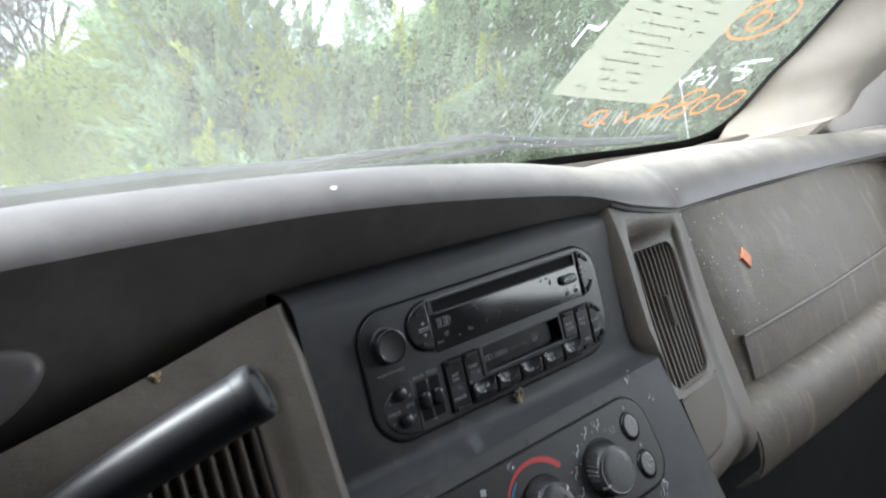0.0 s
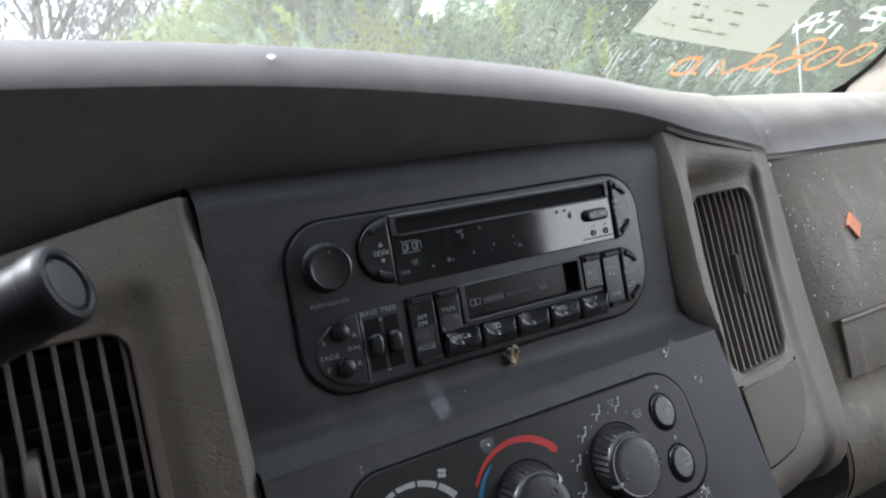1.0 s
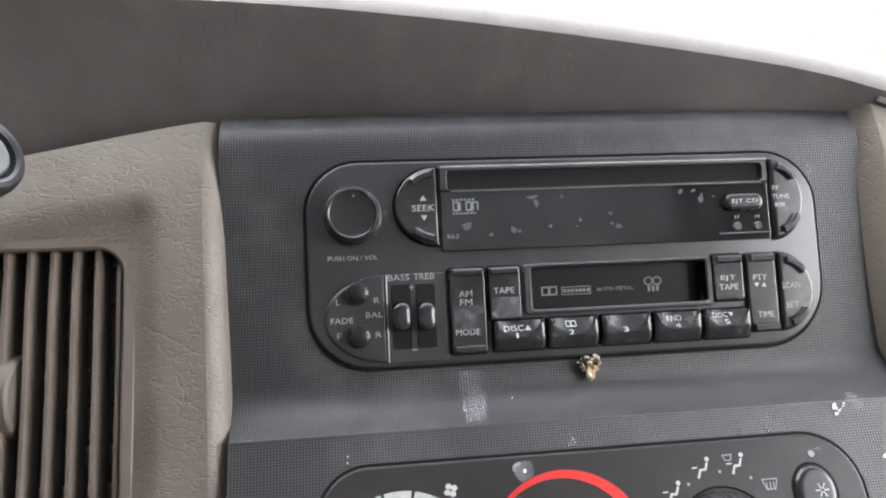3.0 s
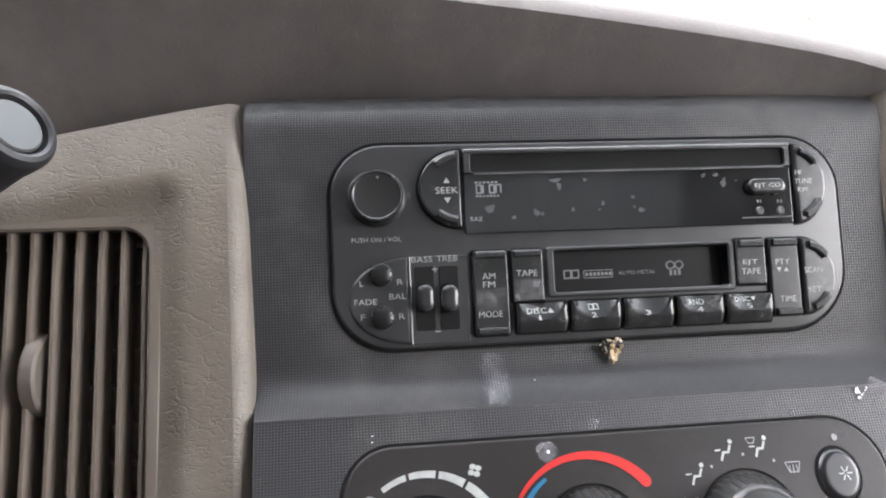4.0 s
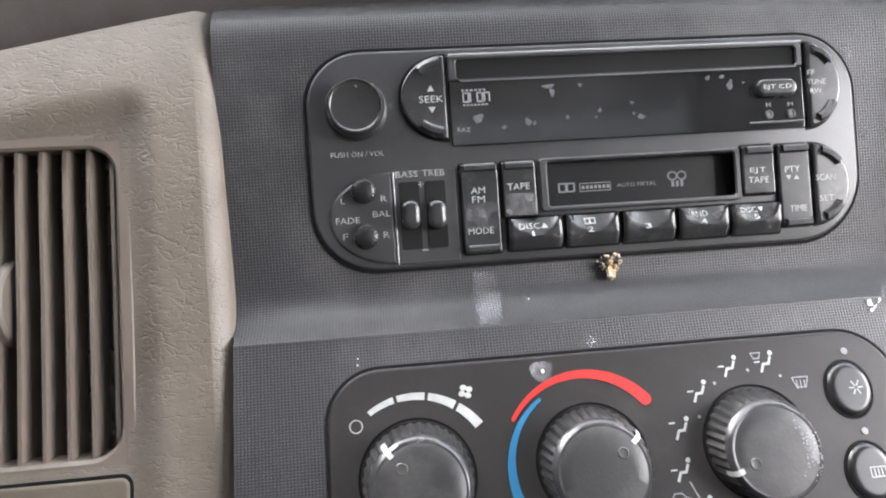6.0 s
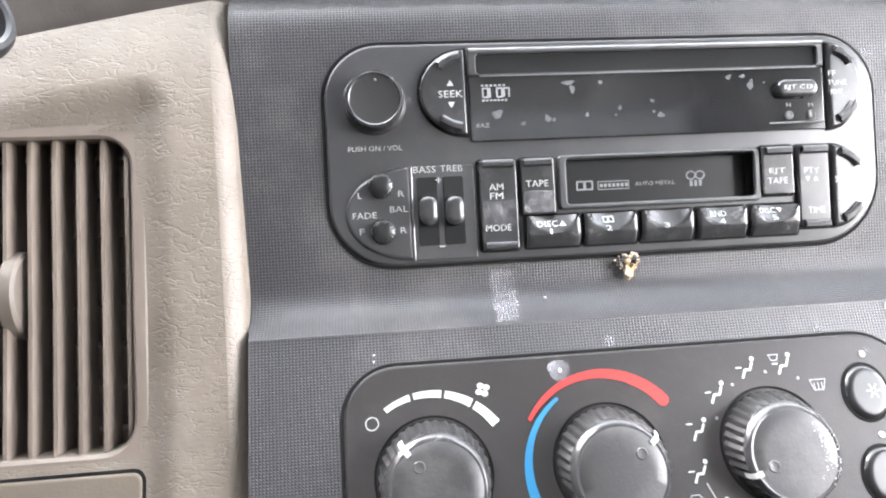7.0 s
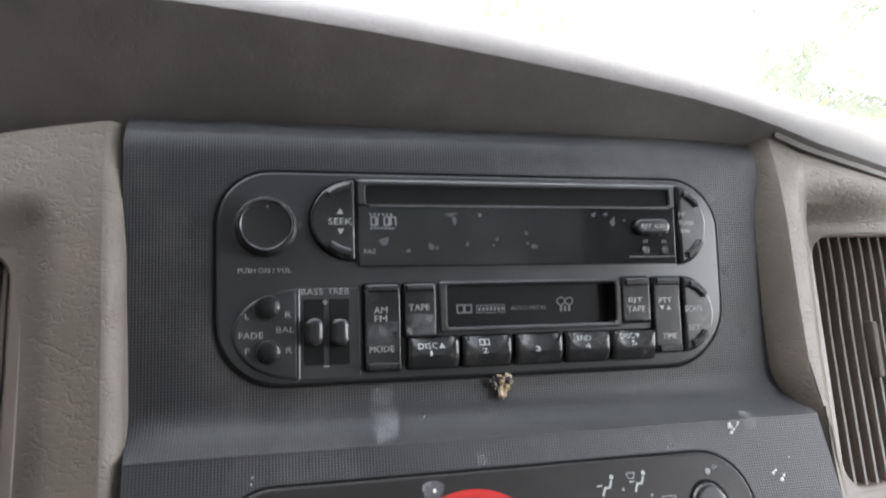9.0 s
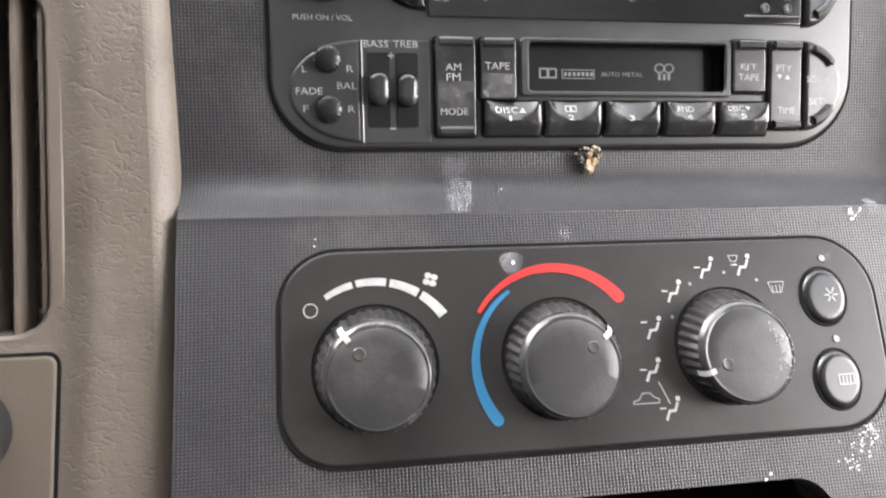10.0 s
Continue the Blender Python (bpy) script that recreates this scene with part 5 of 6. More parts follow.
# ---------------------------------------------------------------- gear lever
lever = thing("gear_lever", "glossy black column gear lever with a round end cap", "gear lever", at=(-0.22, 0.0, -0.02))
AX = Vector((0.80, -0.47, 0.30)).normalized()
TIP = Vector((-0.1428, -0.0644, 0.0122)) - AX * 0.0054
stem = [TIP - AX * s + Vector((0, 0, -0.5 * max(0, s - 0.05) ** 2)) for s in (0.0, 0.012, 0.025, 0.04, 0.055, 0.07, 0.085, 0.10, 0.115, 0.13)]
part("stem", tube(stem, [0.0124, 0.0126, 0.0127, 0.0126, 0.0122, 0.0115, 0.0106, 0.0100, 0.0098, 0.0098], 28), M_LEVER, lever)
turn = AX.to_track_quat("-Y", "Z").to_matrix().to_4x4()
part("end_collar", moved(lathe([(0.0120, 0.0030), (0.0129, 0.0022), (0.0131, -0.0025), (0.0128, -0.0042), (0.0118, -0.0056), (0.0104, -0.0060), (0.0094, -0.0054), (0.0089, -0.0036), (0.0086, -0.0034)], 40), Matrix.Translation(TIP) @ turn), M_LEVER, lever)
part("end_cap", moved(lathe([(0.0084, -0.0026), (0.0082, -0.0044), (0.0076, -0.0050), (0.0, -0.0054)], 40), Matrix.Translation(TIP) @ turn), M_CAP, lever, "satin grey disc cap")
part("boot", moved(lathe([(0.021, 0.010), (0.021, -0.003), (0.018, -0.005), (0.013, -0.006), (0.0, -0.006)], 32), Matrix.Translation(stem[8]) @ turn), M_RUBBER, lever, "dark rubber boot")


# ---------------------------------------------------------------- car radio
radio = thing("car_radio", "black car radio with disc slot, tape slot and worn buttons", "car radio", at=(0.0445, 0.002, -0.063))
PLATE_O = rrect(0.2105, 0.0798, (0.023, 0.026, 0.022, 0.020), 10, 0.0460, -0.0204)
part("gasket", ring(inset(PLATE_O, -0.0013), inset(PLATE_O, 0.0012), 0.006, 0.0008, 0.0002), M_GAP, radio)


def holed_slab(outline, holes, back, front, bevel, steps):
    """A plate like slab(), cut through by the hole outlines."""
    bm = slab(outline, back, front, bevel, steps, cap=False)
    edges = [e for e in bm.edges if len(e.link_faces) == 1 and all(abs(v.co.y - front) < 1e-6 for v in e.verts)]
    for hole in holes:
        near = [bm.verts.new((x, front, z)) for x, z in hole]
        far = [bm.verts.new((x, back, z)) for x, z in hole]
        n = len(hole)
        edges += [bm.edges.new((near[i], near[(i + 1) % n])) for i in range(n)]
        for i in range(n):
            bm.faces.new((near[i], near[(i + 1) % n], far[(i + 1) % n], far[i]))
    bmesh.ops.triangle_fill(bm, use_beauty=True, use_dissolve=False, edges=edges, normal=(0, -1, 0))
    bmesh.ops.recalc_face_normals(bm, faces=bm.faces)
    return bm


TAPE_HOLE = rrect(0.0735, 0.0173, 0.0012, 4, 0.0638, -0.0328)
plate = part("faceplate", holed_slab(PLATE_O, [TAPE_HOLE], 0.006, -0.0003, 0.0012, 4), M_PLATE, radio, "matt black moulded faceplate")


def half_disc(x, cz, rx, rz, side, n=22):
    """Outline of a half ellipse whose straight edge stands at x; side -1: bulges to the driver's side."""
    if side < 0:
        arc = [(x + rx * math.cos(radians(90 + 180 * i / n)), cz + rz * math.sin(radians(90 + 180 * i / n))) for i in range(n + 1)]
    else:
        arc = [(x + rx * math.cos(radians(-90 + 180 * i / n)), cz + rz * math.sin(radians(-90 + 180 * i / n))) for i in range(n + 1)]
    return arc


def well(outline, parent=radio):
    """Dark gap round a button."""
    part("button_gap", slab(inset(outline, -0.0008), 0.003, -0.0005, 0.0001), M_GAP, parent)


def key(name, outline, front, label="", bevel=0.0006, mat=M_BUTTON):
    well(outline)
    return part(name, slab(outline, 0.002, front, bevel, 4), mat, radio, label)


def ridge(parent, pts, y, rad=0.0016):
    """A raised finger ridge with a row of fine teeth."""
    part("finger_ridge", moved(tube([(x, 0, z) for x, z in pts], rad, 8), Matrix.Translation((0, y - 0.0004, 0)) @ Matrix.Diagonal((1, 0.9, 1, 1))), M_BUTTON, parent)
    bms = []
    for a, b in zip(pts, pts[1:]):
        a, b = Vector(a), Vector(b)
        k = max(1, int((b - a).length / 0.0006))
        for i in range(k):
            p = a + (b - a) * (i + 0.5) / k
            bms.append(block(p.x - 0.00013, p.x + 0.00013, y - 0.0004 - rad * 1.02, y - 0.0004 - rad * 0.6, p.y - rad * 0.55, p.y + rad * 0.55))
    part("grip_teeth", joined(*bms), M_WORN, parent, smooth=False)["kind"] = "stuff"


# volume knob
VX, VZ = -0.0415, -0.0016
knob = part("volume_knob", moved(lathe([(0.0114, 0.001), (0.0114, -0.0012), (0.0108, -0.0018), (0.0103, -0.0022), (0.0102, -0.0058), (0.0098, -0.0073), (0.0091, -0.0080), (0.0083, -0.0078), (0.0, -0.0075)], 48), Matrix.Translation((VX, 0, VZ))), M_KNOB, radio, "round black volume knob with a worn bright rim")
part("rim", moved(lathe([(0.0102, -0.0073), (0.0098, -0.0081), (0.0091, -0.0083), (0.0086, -0.0080)], 48), Matrix.Translation((VX, 0, VZ))), M_BUTTON, knob)
part("pointer_dot", moved(lathe([(0.0006, -0.0077), (0.0004, -0.0082), (0.0, -0.0083)], 10), Matrix.Translation((VX + 0.0005, 0, VZ + 0.0068))), M_CHROME, knob)

# disc player window
CD = [(-0.0072, -0.0168), (0.1302, -0.0168), (0.1302, 0.0164), (-0.0072, 0.0164)]
lens = part("display_window", slab(rrect(0.1374, 0.0242, 0.0008, 3, 0.0615, -0.0048), 0.002, -0.0012, 0.0005), M_WINDOW, radio, "smoked glossy display window, spotted with dust")
part("slot_frame", ring(rrect(0.1374, 0.0094, 0.001, 4, 0.0615, 0.0118), rrect(0.1318, 0.0074, 0.0014, 4, 0.0617, 0.0112), 0.002, -0.0018, 0.0004), M_PLATE, radio)
part("disc_slot", slab(rrect(0.1320, 0.0078, 0.001, 4, 0.0617, 0.0112), 0.002, -0.0006, 0.0001), M_DARK, radio, "dark disc slot")
part("slot_lip", moved(tube([(-0.0068, 0, 0.0163), (0.130, 0, 0.0163)], 0.0007, 8), Matrix.Translation((0, -0.0016, 0))), M_CHROME, radio, "bright worn upper lip of the slot")
part("slot_lower_lip", moved(tube([(-0.0030, 0, 0.0068), (0.1275, 0, 0.0068)], 0.00028, 6), Matrix.Translation((0, -0.0016, 0))), M_CHROME, radio)
part("window_lower_lip", moved(tube([(0.1075, 0, -0.0140), (0.1295, 0, -0.0140)], 0.00035, 6), Matrix.Translation((0, -0.0014, 0))), M_CHROME, radio)

seek = key("seek_button", half_disc(-0.0085, 0.0012, 0.0168, 0.0154, -1), -0.0030, "half-round seek button", 0.0012)
for a0, a1 in ((98, 132), (228, 262)):
    ridge(seek, [(-0.0085 + 0.0140 * math.cos(radians(a0 + (a1 - a0) * i / 6)), 0.0012 + 0.0128 * math.sin(radians(a0 + (a1 - a0) * i / 6))) for i in range(7)], -0.0026, 0.0019)
tune = key("tune_button", half_disc(0.1312, -0.0004, 0.0136, 0.0164, 1), -0.0028, "half-round tune button", 0.0012)
for a0, a1 in ((38, 78), (-72, -32)):
    ridge(tune, [(0.1312 + 0.0112 * math.cos(radians(a0 + (a1 - a0) * i / 6)), -0.0004 + 0.0136 * math.sin(radians(a0 + (a1 - a0) * i / 6))) for i in range(7)], -0.0024, 0.0019)
key("eject_disc_button", rrect(0.0164, 0.0068, 0.0033, 8, 0.1180, -0.0013), -0.0045, "pill-shaped eject button", 0.0016)
for x in (0.1153, 0.1243):
    part("clock_button", moved(lathe([(0.0017, 0.001), (0.0017, -0.0018), (0.0012, -0.0022), (0.0011, -0.0016), (0.0, -0.0016)], 18), Matrix.Translation((x, 0, -0.0112))), M_CHROME, radio)

# tape slot, its door set back
TAPE_Y = 0.0050


def on_door(x, z):
    """A place on the set-back door, spread as it is seen from the seat."""
    return -0.04 + (x + 0.04) * 1.021, -0.05 + (z + 0.05) * 1.021


part("tape_frame", ring(rrect(0.0785, 0.0200, 0.0016, 4, 0.0635, -0.0330), rrect(0.0728, 0.0166, 0.0012, 4, 0.0638, -0.0328), 0.002, -0.0016, 0.0006), M_PLATE, radio)
part("tape_door", slab(rrect(0.0740, 0.0178, 0.001, 4, 0.0638, -0.0328), 0.010, TAPE_Y, 0.0001), M_DOOR, radio, "glossy dark tape slot door")
part("tape_well", ring(rrect(0.0745, 0.0183, 0.0014, 4, 0.0638, -0.0328), rrect(0.0728, 0.0166, 0.0012, 4, 0.0638, -0.0328), 0.010, -0.0008, 0.0002), M_HPLATE, radio)

# grey film left on two keys
for cx, cz, w, h, y in ((0.0016, -0.0430, 0.0118, 0.0095, -0.00255), (0.0164, -0.0395, 0.0110, 0.0080, -0.00235)):
    print_shape([rrect(w, h, 0.0012, 4, cx, cz)], y, M_KEYFILM, radio, "dried_film")

# fader and balance field
fade = part("fader_field", slab(half_disc(-0.0300, -0.0416, 0.0238, 0.0170, -1), 0.002, -0.0012, 0.0015, 5), M_PLATE, radio, "raised half-round field of the fader knobs")
for x, z in ((-0.0408, -0.0315), (-0.0407, -0.0479)):
    part("trim_knob", moved(lathe([(0.0046, 0.0), (0.0046, -0.0024), (0.0042, -0.0038), (0.0030, -0.0045), (0.0, -0.0047)], 48, 16, 0.0004), Matrix.Translation((x, 0, z))), M_PUSH, fade, "small fluted knob")
part("tone_panel", slab(rrect(0.0226, 0.0340, 0.0008, 3, -0.0182, -0.0418), 0.002, -0.0008, 0.0004), M_PLATE, radio)
part("panel_edge", tube([(-0.0297, -0.0012, -0.0585), (-0.0297, -0.0012, -0.0250)], 0.00035, 6), M_CHROME, radio, "bright worn edge")
for x, z in ((-0.0242, -0.0410), (-0.0147, -0.0414)):
    part("slider_slot", slab(rrect(0.0074, 0.0246, 0.0008, 3, x, -0.0412), 0.002, -0.0011, 0.0001), M_DARK, radio)
    part("slider", slab(rrect(0.0072, 0.0110, 0.0034, 8, x, z), 0.001, -0.0052, 0.0026, 6), M_BUTTON, radio, "domed tone slider")

# source keys
am = key("source_button", rrect(0.0138, 0.0326, 0.0008, 4, 0.0016, -0.0402), -0.0024, "tall mode button")
ridge(am, [(-0.0040, -0.0252), (0.0072, -0.0252)], -0.0024)
ridge(am, [(-0.0040, -0.0548), (0.0072, -0.0548)], -0.0024)
tp = key("tape_button", rrect(0.0126, 0.0204, 0.0008, 4, 0.0164, -0.0340), -0.0022, "tape button")
ridge(tp, [(0.0112, -0.0252), (0.0216, -0.0252)], -0.0022)
et = key("eject_tape_button", rrect(0.0126, 0.0184, 0.0008, 4, 0.1094, -0.0320), -0.0022, "eject tape button")
ridge(et, [(0.1044, -0.0246), (0.1144, -0.0246)], -0.0022, 0.0017)
pt = key("programme_button", rrect(0.0124, 0.0312, 0.0008, 4, 0.1236, -0.0386), -0.0024, "tall time button")
ridge(pt, [(0.1186, -0.0246), (0.1286, -0.0246)], -0.0024, 0.0017)
ridge(pt, [(0.1186, -0.0528), (0.1286, -0.0528)], -0.0024, 0.0017)
sc = key("scan_button", half_disc(0.1314, -0.0386, 0.0146, 0.0156, 1), -0.0026, "half-round scan and set button", 0.0012)
for a0, a1 in ((36, 76), (-74, -36)):
    ridge(sc, [(0.1314 + 0.0122 * math.cos(radians(a0 + (a1 - a0) * i / 6)), -0.0386 + 0.0132 * math.sin(radians(a0 + (a1 - a0) * i / 6))) for i in range(7)], -0.0022, 0.0019)


def preset_depth(u, v, w):
    """How far the key's face stands out: a half-moon ramp is scooped from its upper middle."""
    e = min(u, 1 - u) * w
    roll = 0.0011 * max(0, 1 - e / 0.0013) ** 2
    foot = 0.0026 * max(0, 1 - v / 0.42) ** 1.6
    a = (u - 0.5) / 0.44
    lim = 1 - 0.62 * math.sqrt(max(0, 1 - a * a)) if abs(a) < 1 else 1
    if v > lim:
        return -0.0044 + roll + 0.0040 * ((v - lim) / (1.0 - 0.38)) + foot
    return -0.0040 + roll + foot


def preset(x0, x1, z0, z1):
    """A key whose upper middle is scooped into a half-moon ramp that faces up."""
    bm = bmesh.new()
    w, h = x1 - x0, z1 - z0
    nu, nv = 26, 14

    def depth(u, v):
        return preset_depth(u, v, w)

    vs = [[bm.verts.new((x0 + w * i / nu, depth(i / nu, j / nv), z0 + h * j / nv)) for i in range(nu + 1)] for j in range(nv + 1)]
    for j in range(nv):
        for i in range(nu):
            bm.faces.new((vs[j][i], vs[j][i + 1], vs[j + 1][i + 1], vs[j + 1][i]))
    rim = [e for e in bm.edges if len(e.link_faces) == 1]
    ex = bmesh.ops.extrude_edge_only(bm, edges=rim)
    for g in ex["geom"]:
        if isinstance(g, bmesh.types.BMVert):
            g.co.y = 0.002
    bmesh.ops.recalc_face_normals(bm, faces=bm.faces)
    return bm


PRESETS = ((0.0112, 0.0314), (0.0328, 0.0530), (0.0546, 0.0748), (0.0762, 0.0958), (0.0972, 0.1168))
for x0, x1 in PRESETS:
    well(rrect(x1 - x0, 0.0114, 0.0006, 3, (x0 + x1) / 2, -0.0506))
    part("preset_button", preset(x0, x1, -0.0563, -0.0449), M_BUTTON, radio, "preset button with a scooped half-moon top")



def lay_on_key(ob):
    """Lays print down on the curved face of the preset key that it belongs to."""
    for v in ob.data.vertices:
        for x0, x1 in PRESETS:
            if x0 <= v.co.x <= x1:
                v.co.y = preset_depth((v.co.x - x0) / (x1 - x0), (v.co.z + 0.0563) / 0.0114, x1 - x0) - 0.0002
    return ob


# printed words
for body, x, z, w, h, y in (
    ("PUSH ON / VOL", -0.0420, -0.0178, 0.0192, 0.0018, -0.0005),
    ("SEEK", -0.0141, 0.0004, 0.0089, 0.0025, -0.0031),
    ("EJT CD", 0.1178, -0.0014, 0.0112, 0.0021, -0.0046),
    ("FF", 0.1326, 0.0040, 0.0030, 0.0020, -0.0029),
    ("TUNE", 0.1346, 0.0004, 0.0077, 0.0020, -0.0029),
    ("RW", 0.1342, -0.0031, 0.0047, 0.0020, -0.0029),
    ("L", -0.0484, -0.0345, 0.0014, 0.0022, -0.0013),
    ("R", -0.0336, -0.0344, 0.0022, 0.0022, -0.0013),
    ("FADE", -0.0470, -0.0417, 0.0086, 0.0022, -0.0013),
    ("BAL", -0.0347, -0.0399, 0.0065, 0.0022, -0.0013),
    ("F", -0.0482, -0.0474, 0.0018, 0.0022, -0.0013),
    ("R", -0.0334, -0.0475, 0.0022, 0.0022, -0.0013),
    ("BASS", -0.0248, -0.0261, 0.0082, 0.0023, -0.0009),
    ("TREB", -0.0150, -0.0260, 0.0082, 0.0023, -0.0009),
    ("+", -0.0200, -0.0301, 0.0021, 0.0021, -0.0018),
    ("-", -0.0198, -0.0540, 0.0021, 0.0005, -0.0018),
    ("AM", 0.0008, -0.0336, 0.0052, 0.0024, -0.0025),
    ("FM", 0.0008, -0.0369, 0.0048, 0.0024, -0.0025),
    ("MODE", 0.0010, -0.0484, 0.0094, 0.0024, -0.0025),
    ("TAPE", 0.0160, -0.0330, 0.0085, 0.0024, -0.0023),
    ("EJT", 0.1090, -0.0324, 0.0066, 0.0024, -0.0023),
    ("TAPE", 0.1090, -0.0359, 0.0082, 0.0024, -0.0023),
    ("PTY", 0.1227, -0.0326, 0.0060, 0.0024, -0.0025),
    ("TIME", 0.1240, -0.0477, 0.0069, 0.0024, -0.0025),
    ("SCAN", 0.1358, -0.0364, 0.0080, 0.0024, -0.0027),
    ("SET", 0.1358, -0.0444, 0.0058, 0.0024, -0.0027),
    ("DISC", 0.0190, -0.0479, 0.0081, 0.0022, -0.0047),
    ("1", 0.0200, -0.0507, 0.0008, 0.0019, -0.0047),
    ("2", 0.0417, -0.0505, 0.0022, 0.0019, -0.0047),
    ("3", 0.0638, -0.0506, 0.0022, 0.0019, -0.0047),
    ("RND", 0.0846, -0.0473, 0.0065, 0.0022, -0.0047),
    ("4", 0.0856, -0.0502, 0.0022, 0.0019, -0.0047),
    ("DISC", 0.1041, -0.0470, 0.0071, 0.0021, -0.0047),
    ("5", 0.1066, -0.0498, 0.0023, 0.0019, -0.0047),
):
    ob = words(body, x, z, w, h, y, M_INK, radio)
    if y == -0.0047:
        lay_on_key(ob)
words("RAZ", -0.0026, -0.0110, 0.0048, 0.0016, -0.0013, M_INK_DIM, radio)
words("H", 0.1155, -0.0073, 0.0017, 0.0016, -0.0013, M_INK_DIM, radio)
words("M", 0.1244, -0.0075, 0.0020, 0.0016, -0.0013, M_INK_DIM, radio)
words("AUTO METAL", *on_door(0.0616, -0.0345), 0.0158, 0.0015, TAPE_Y - 0.0001, M_INK_DIM, radio)


def tri(x, z, s, up):
    d = 1 if up else -1
    return [(x - s, z - d * s * 0.8), (x + s, z - d * s * 0.8), (x, z + d * s * 0.9)]


for x, z, s, up, y in ((-0.0141, 0.0043, 0.0013, True, -0.0031), (-0.0140, -0.0035, 0.0013, False, -0.0031), (0.0246, -0.0479, 0.0012, True, -0.0047),
                       (0.1091, -0.0470, 0.0010, False, -0.0047), (0.1210, -0.0357, 0.0011, False, -0.0025), (0.1241, -0.0357, 0.0011, True, -0.0025)):
    ob = print_shape([tri(x, z, s, up)], y, M_INK, radio, "arrow_mark")
    if y == -0.0047:
        lay_on_key(ob)
# trade marks as plain shapes
print_shape([p for i in range(4) for p in stroke2([(-0.0021 + 0.0026 * i, -0.0008), (-0.0021 + 0.0026 * i, 0.0024), (-0.0002 + 0.0026 * i, 0.0024), (-0.0002 + 0.0026 * i, -0.0008)][: 4 if i != 1 else 2] + ([(-0.0021 + 0.0026 * i, -0.0008)] if i in (0, 2) else []), 0.0006)]
            + [bar(-0.0022 + 0.0016 * i, 0.0034, 0.0010, 0.0007) for i in range(6)] + [bar(-0.0020 + 0.0014 * i, -0.0020, 0.0009, 0.0007) for i in range(7)], -0.0013, M_INK_DIM, radio, "trade_mark")
door_marks = stroke2([(0.0396, -0.0360), (0.0513, -0.0360), (0.0513, -0.0331), (0.0396, -0.0331), (0.0396, -0.0360)], 0.0003) + [bar(0.0408 + 0.0016 * i, -0.03455, 0.0011, 0.0013) for i in range(7)]
for x, z, s, y, m in ((0.0345, -0.0343, 0.0030, 0, M_INK_DIM), (0.0420, -0.0473, 0.0020, -0.0047, M_INK)):
    twin = []
    for way in (-1, 1):
        c, w = x + way * s * 0.52, s * 0.9
        twin += stroke2([(c - w / 2, z - s / 2), (c + w / 2, z - s / 2), (c + w / 2, z + s / 2), (c - w / 2, z + s / 2), (c - w / 2, z - s / 2)], s * 0.2)
    if y:
        lay_on_key(print_shape(twin, y, m, radio, "trade_mark"))
    else:
        door_marks += twin
door_marks += [p for cx in (0.0757, 0.0793) for p in stroke2([(cx + 0.0017 * math.cos(a * math.pi / 7), -0.0322 + 0.0015 * math.sin(a * math.pi / 7)) for a in range(15)], 0.0006)] + [bar(0.0757 + 0.0018 * i, -0.0352, 0.0011, 0.0022) for i in range(3)]
print_shape([[on_door(x, z) for x, z in p] for p in door_marks], TAPE_Y - 0.0001, M_INK_DIM, radio, "trade_mark")["kind"] = "stuff"

# dust spots on the window
r = random.Random(2)
spots = []
for cx, cz, sx, sz in ((0.0030, -0.0072, 0.0024, 0.0027), (0.0300, 0.0035, 0.0030, 0.0013), (0.0312, 0.0010, 0.0012, 0.0028), (0.0420, 0.0034, 0.0010, 0.0012), (0.0920, 0.0040, 0.0014, 0.0013), (0.1006, 0.0010, 0.0016, 0.0024), (0.0975, 0.0042, 0.0016, 0.0008),
                       (0.0215, -0.0092, 0.0017, 0.0017), (0.0240, -0.0098, 0.0010, 0.0009), (0.0365, -0.0083, 0.0010, 0.0010), (0.0490, -0.0062, 0.0010, 0.0010), (0.0615, -0.0040, 0.0011, 0.0010), (0.0648, -0.0093, 0.0019, 0.0011), (0.0620, -0.0080, 0.0008, 0.0007), (0.0125, -0.0108, 0.0012, 0.0009), (0.1060, 0.0015, 0.0006, 0.0006), (0.0475, -0.0088, 0.0006, 0.0006)):
    k = r.uniform(0, 6)
    spots.append([(cx + sx * (0.75 + 0.25 * math.sin(3 * a + k)) * math.cos(a), cz + sz * (0.75 + 0.25 * math.cos(2 * a + k)) * math.sin(a)) for a in [2 * math.pi * i / 14 for i in range(14)]])
print_shape(spots, -0.00135, M_DUST, lens, "dust_film")["kind"] = "stuff"
print_shape([[(-0.0290 + 0.0010 * math.cos(a), -0.0012 + 0.0016 * math.sin(a)) for a in [2 * math.pi * i / 9 for i in range(9)]]], -0.0005, M_DUST, plate, "chip")


# ---------------------------------------------------------------- heater controls
climate = thing("climate_control", "black heater control panel with three fluted knobs", "climate control", at=(0.0445, -0.03, -0.158))
HM = Matrix.Translation((0.043, -0.0248, -0.127)) @ Matrix.Rotation(-math.atan(0.3), 4, "X")


def hpart(name, bm, material, parent=climate, label="", smooth=True):
    return part(name, moved(bm, HM), material, parent, label, smooth)


HP = rrect(0.2030, 0.0650, (0.017, 0.021, 0.021, 0.018), 10, 0.0010, 0.0022)
hpart("gasket", slab(inset(HP, -0.0012), 0.006, -0.0002, 0.0002), M_GAP)
hpart("control_plate", slab(HP, 0.006, -0.0009, 0.0010, 4), M_HPLATE, label="matt black control plate")
HF = -0.0011
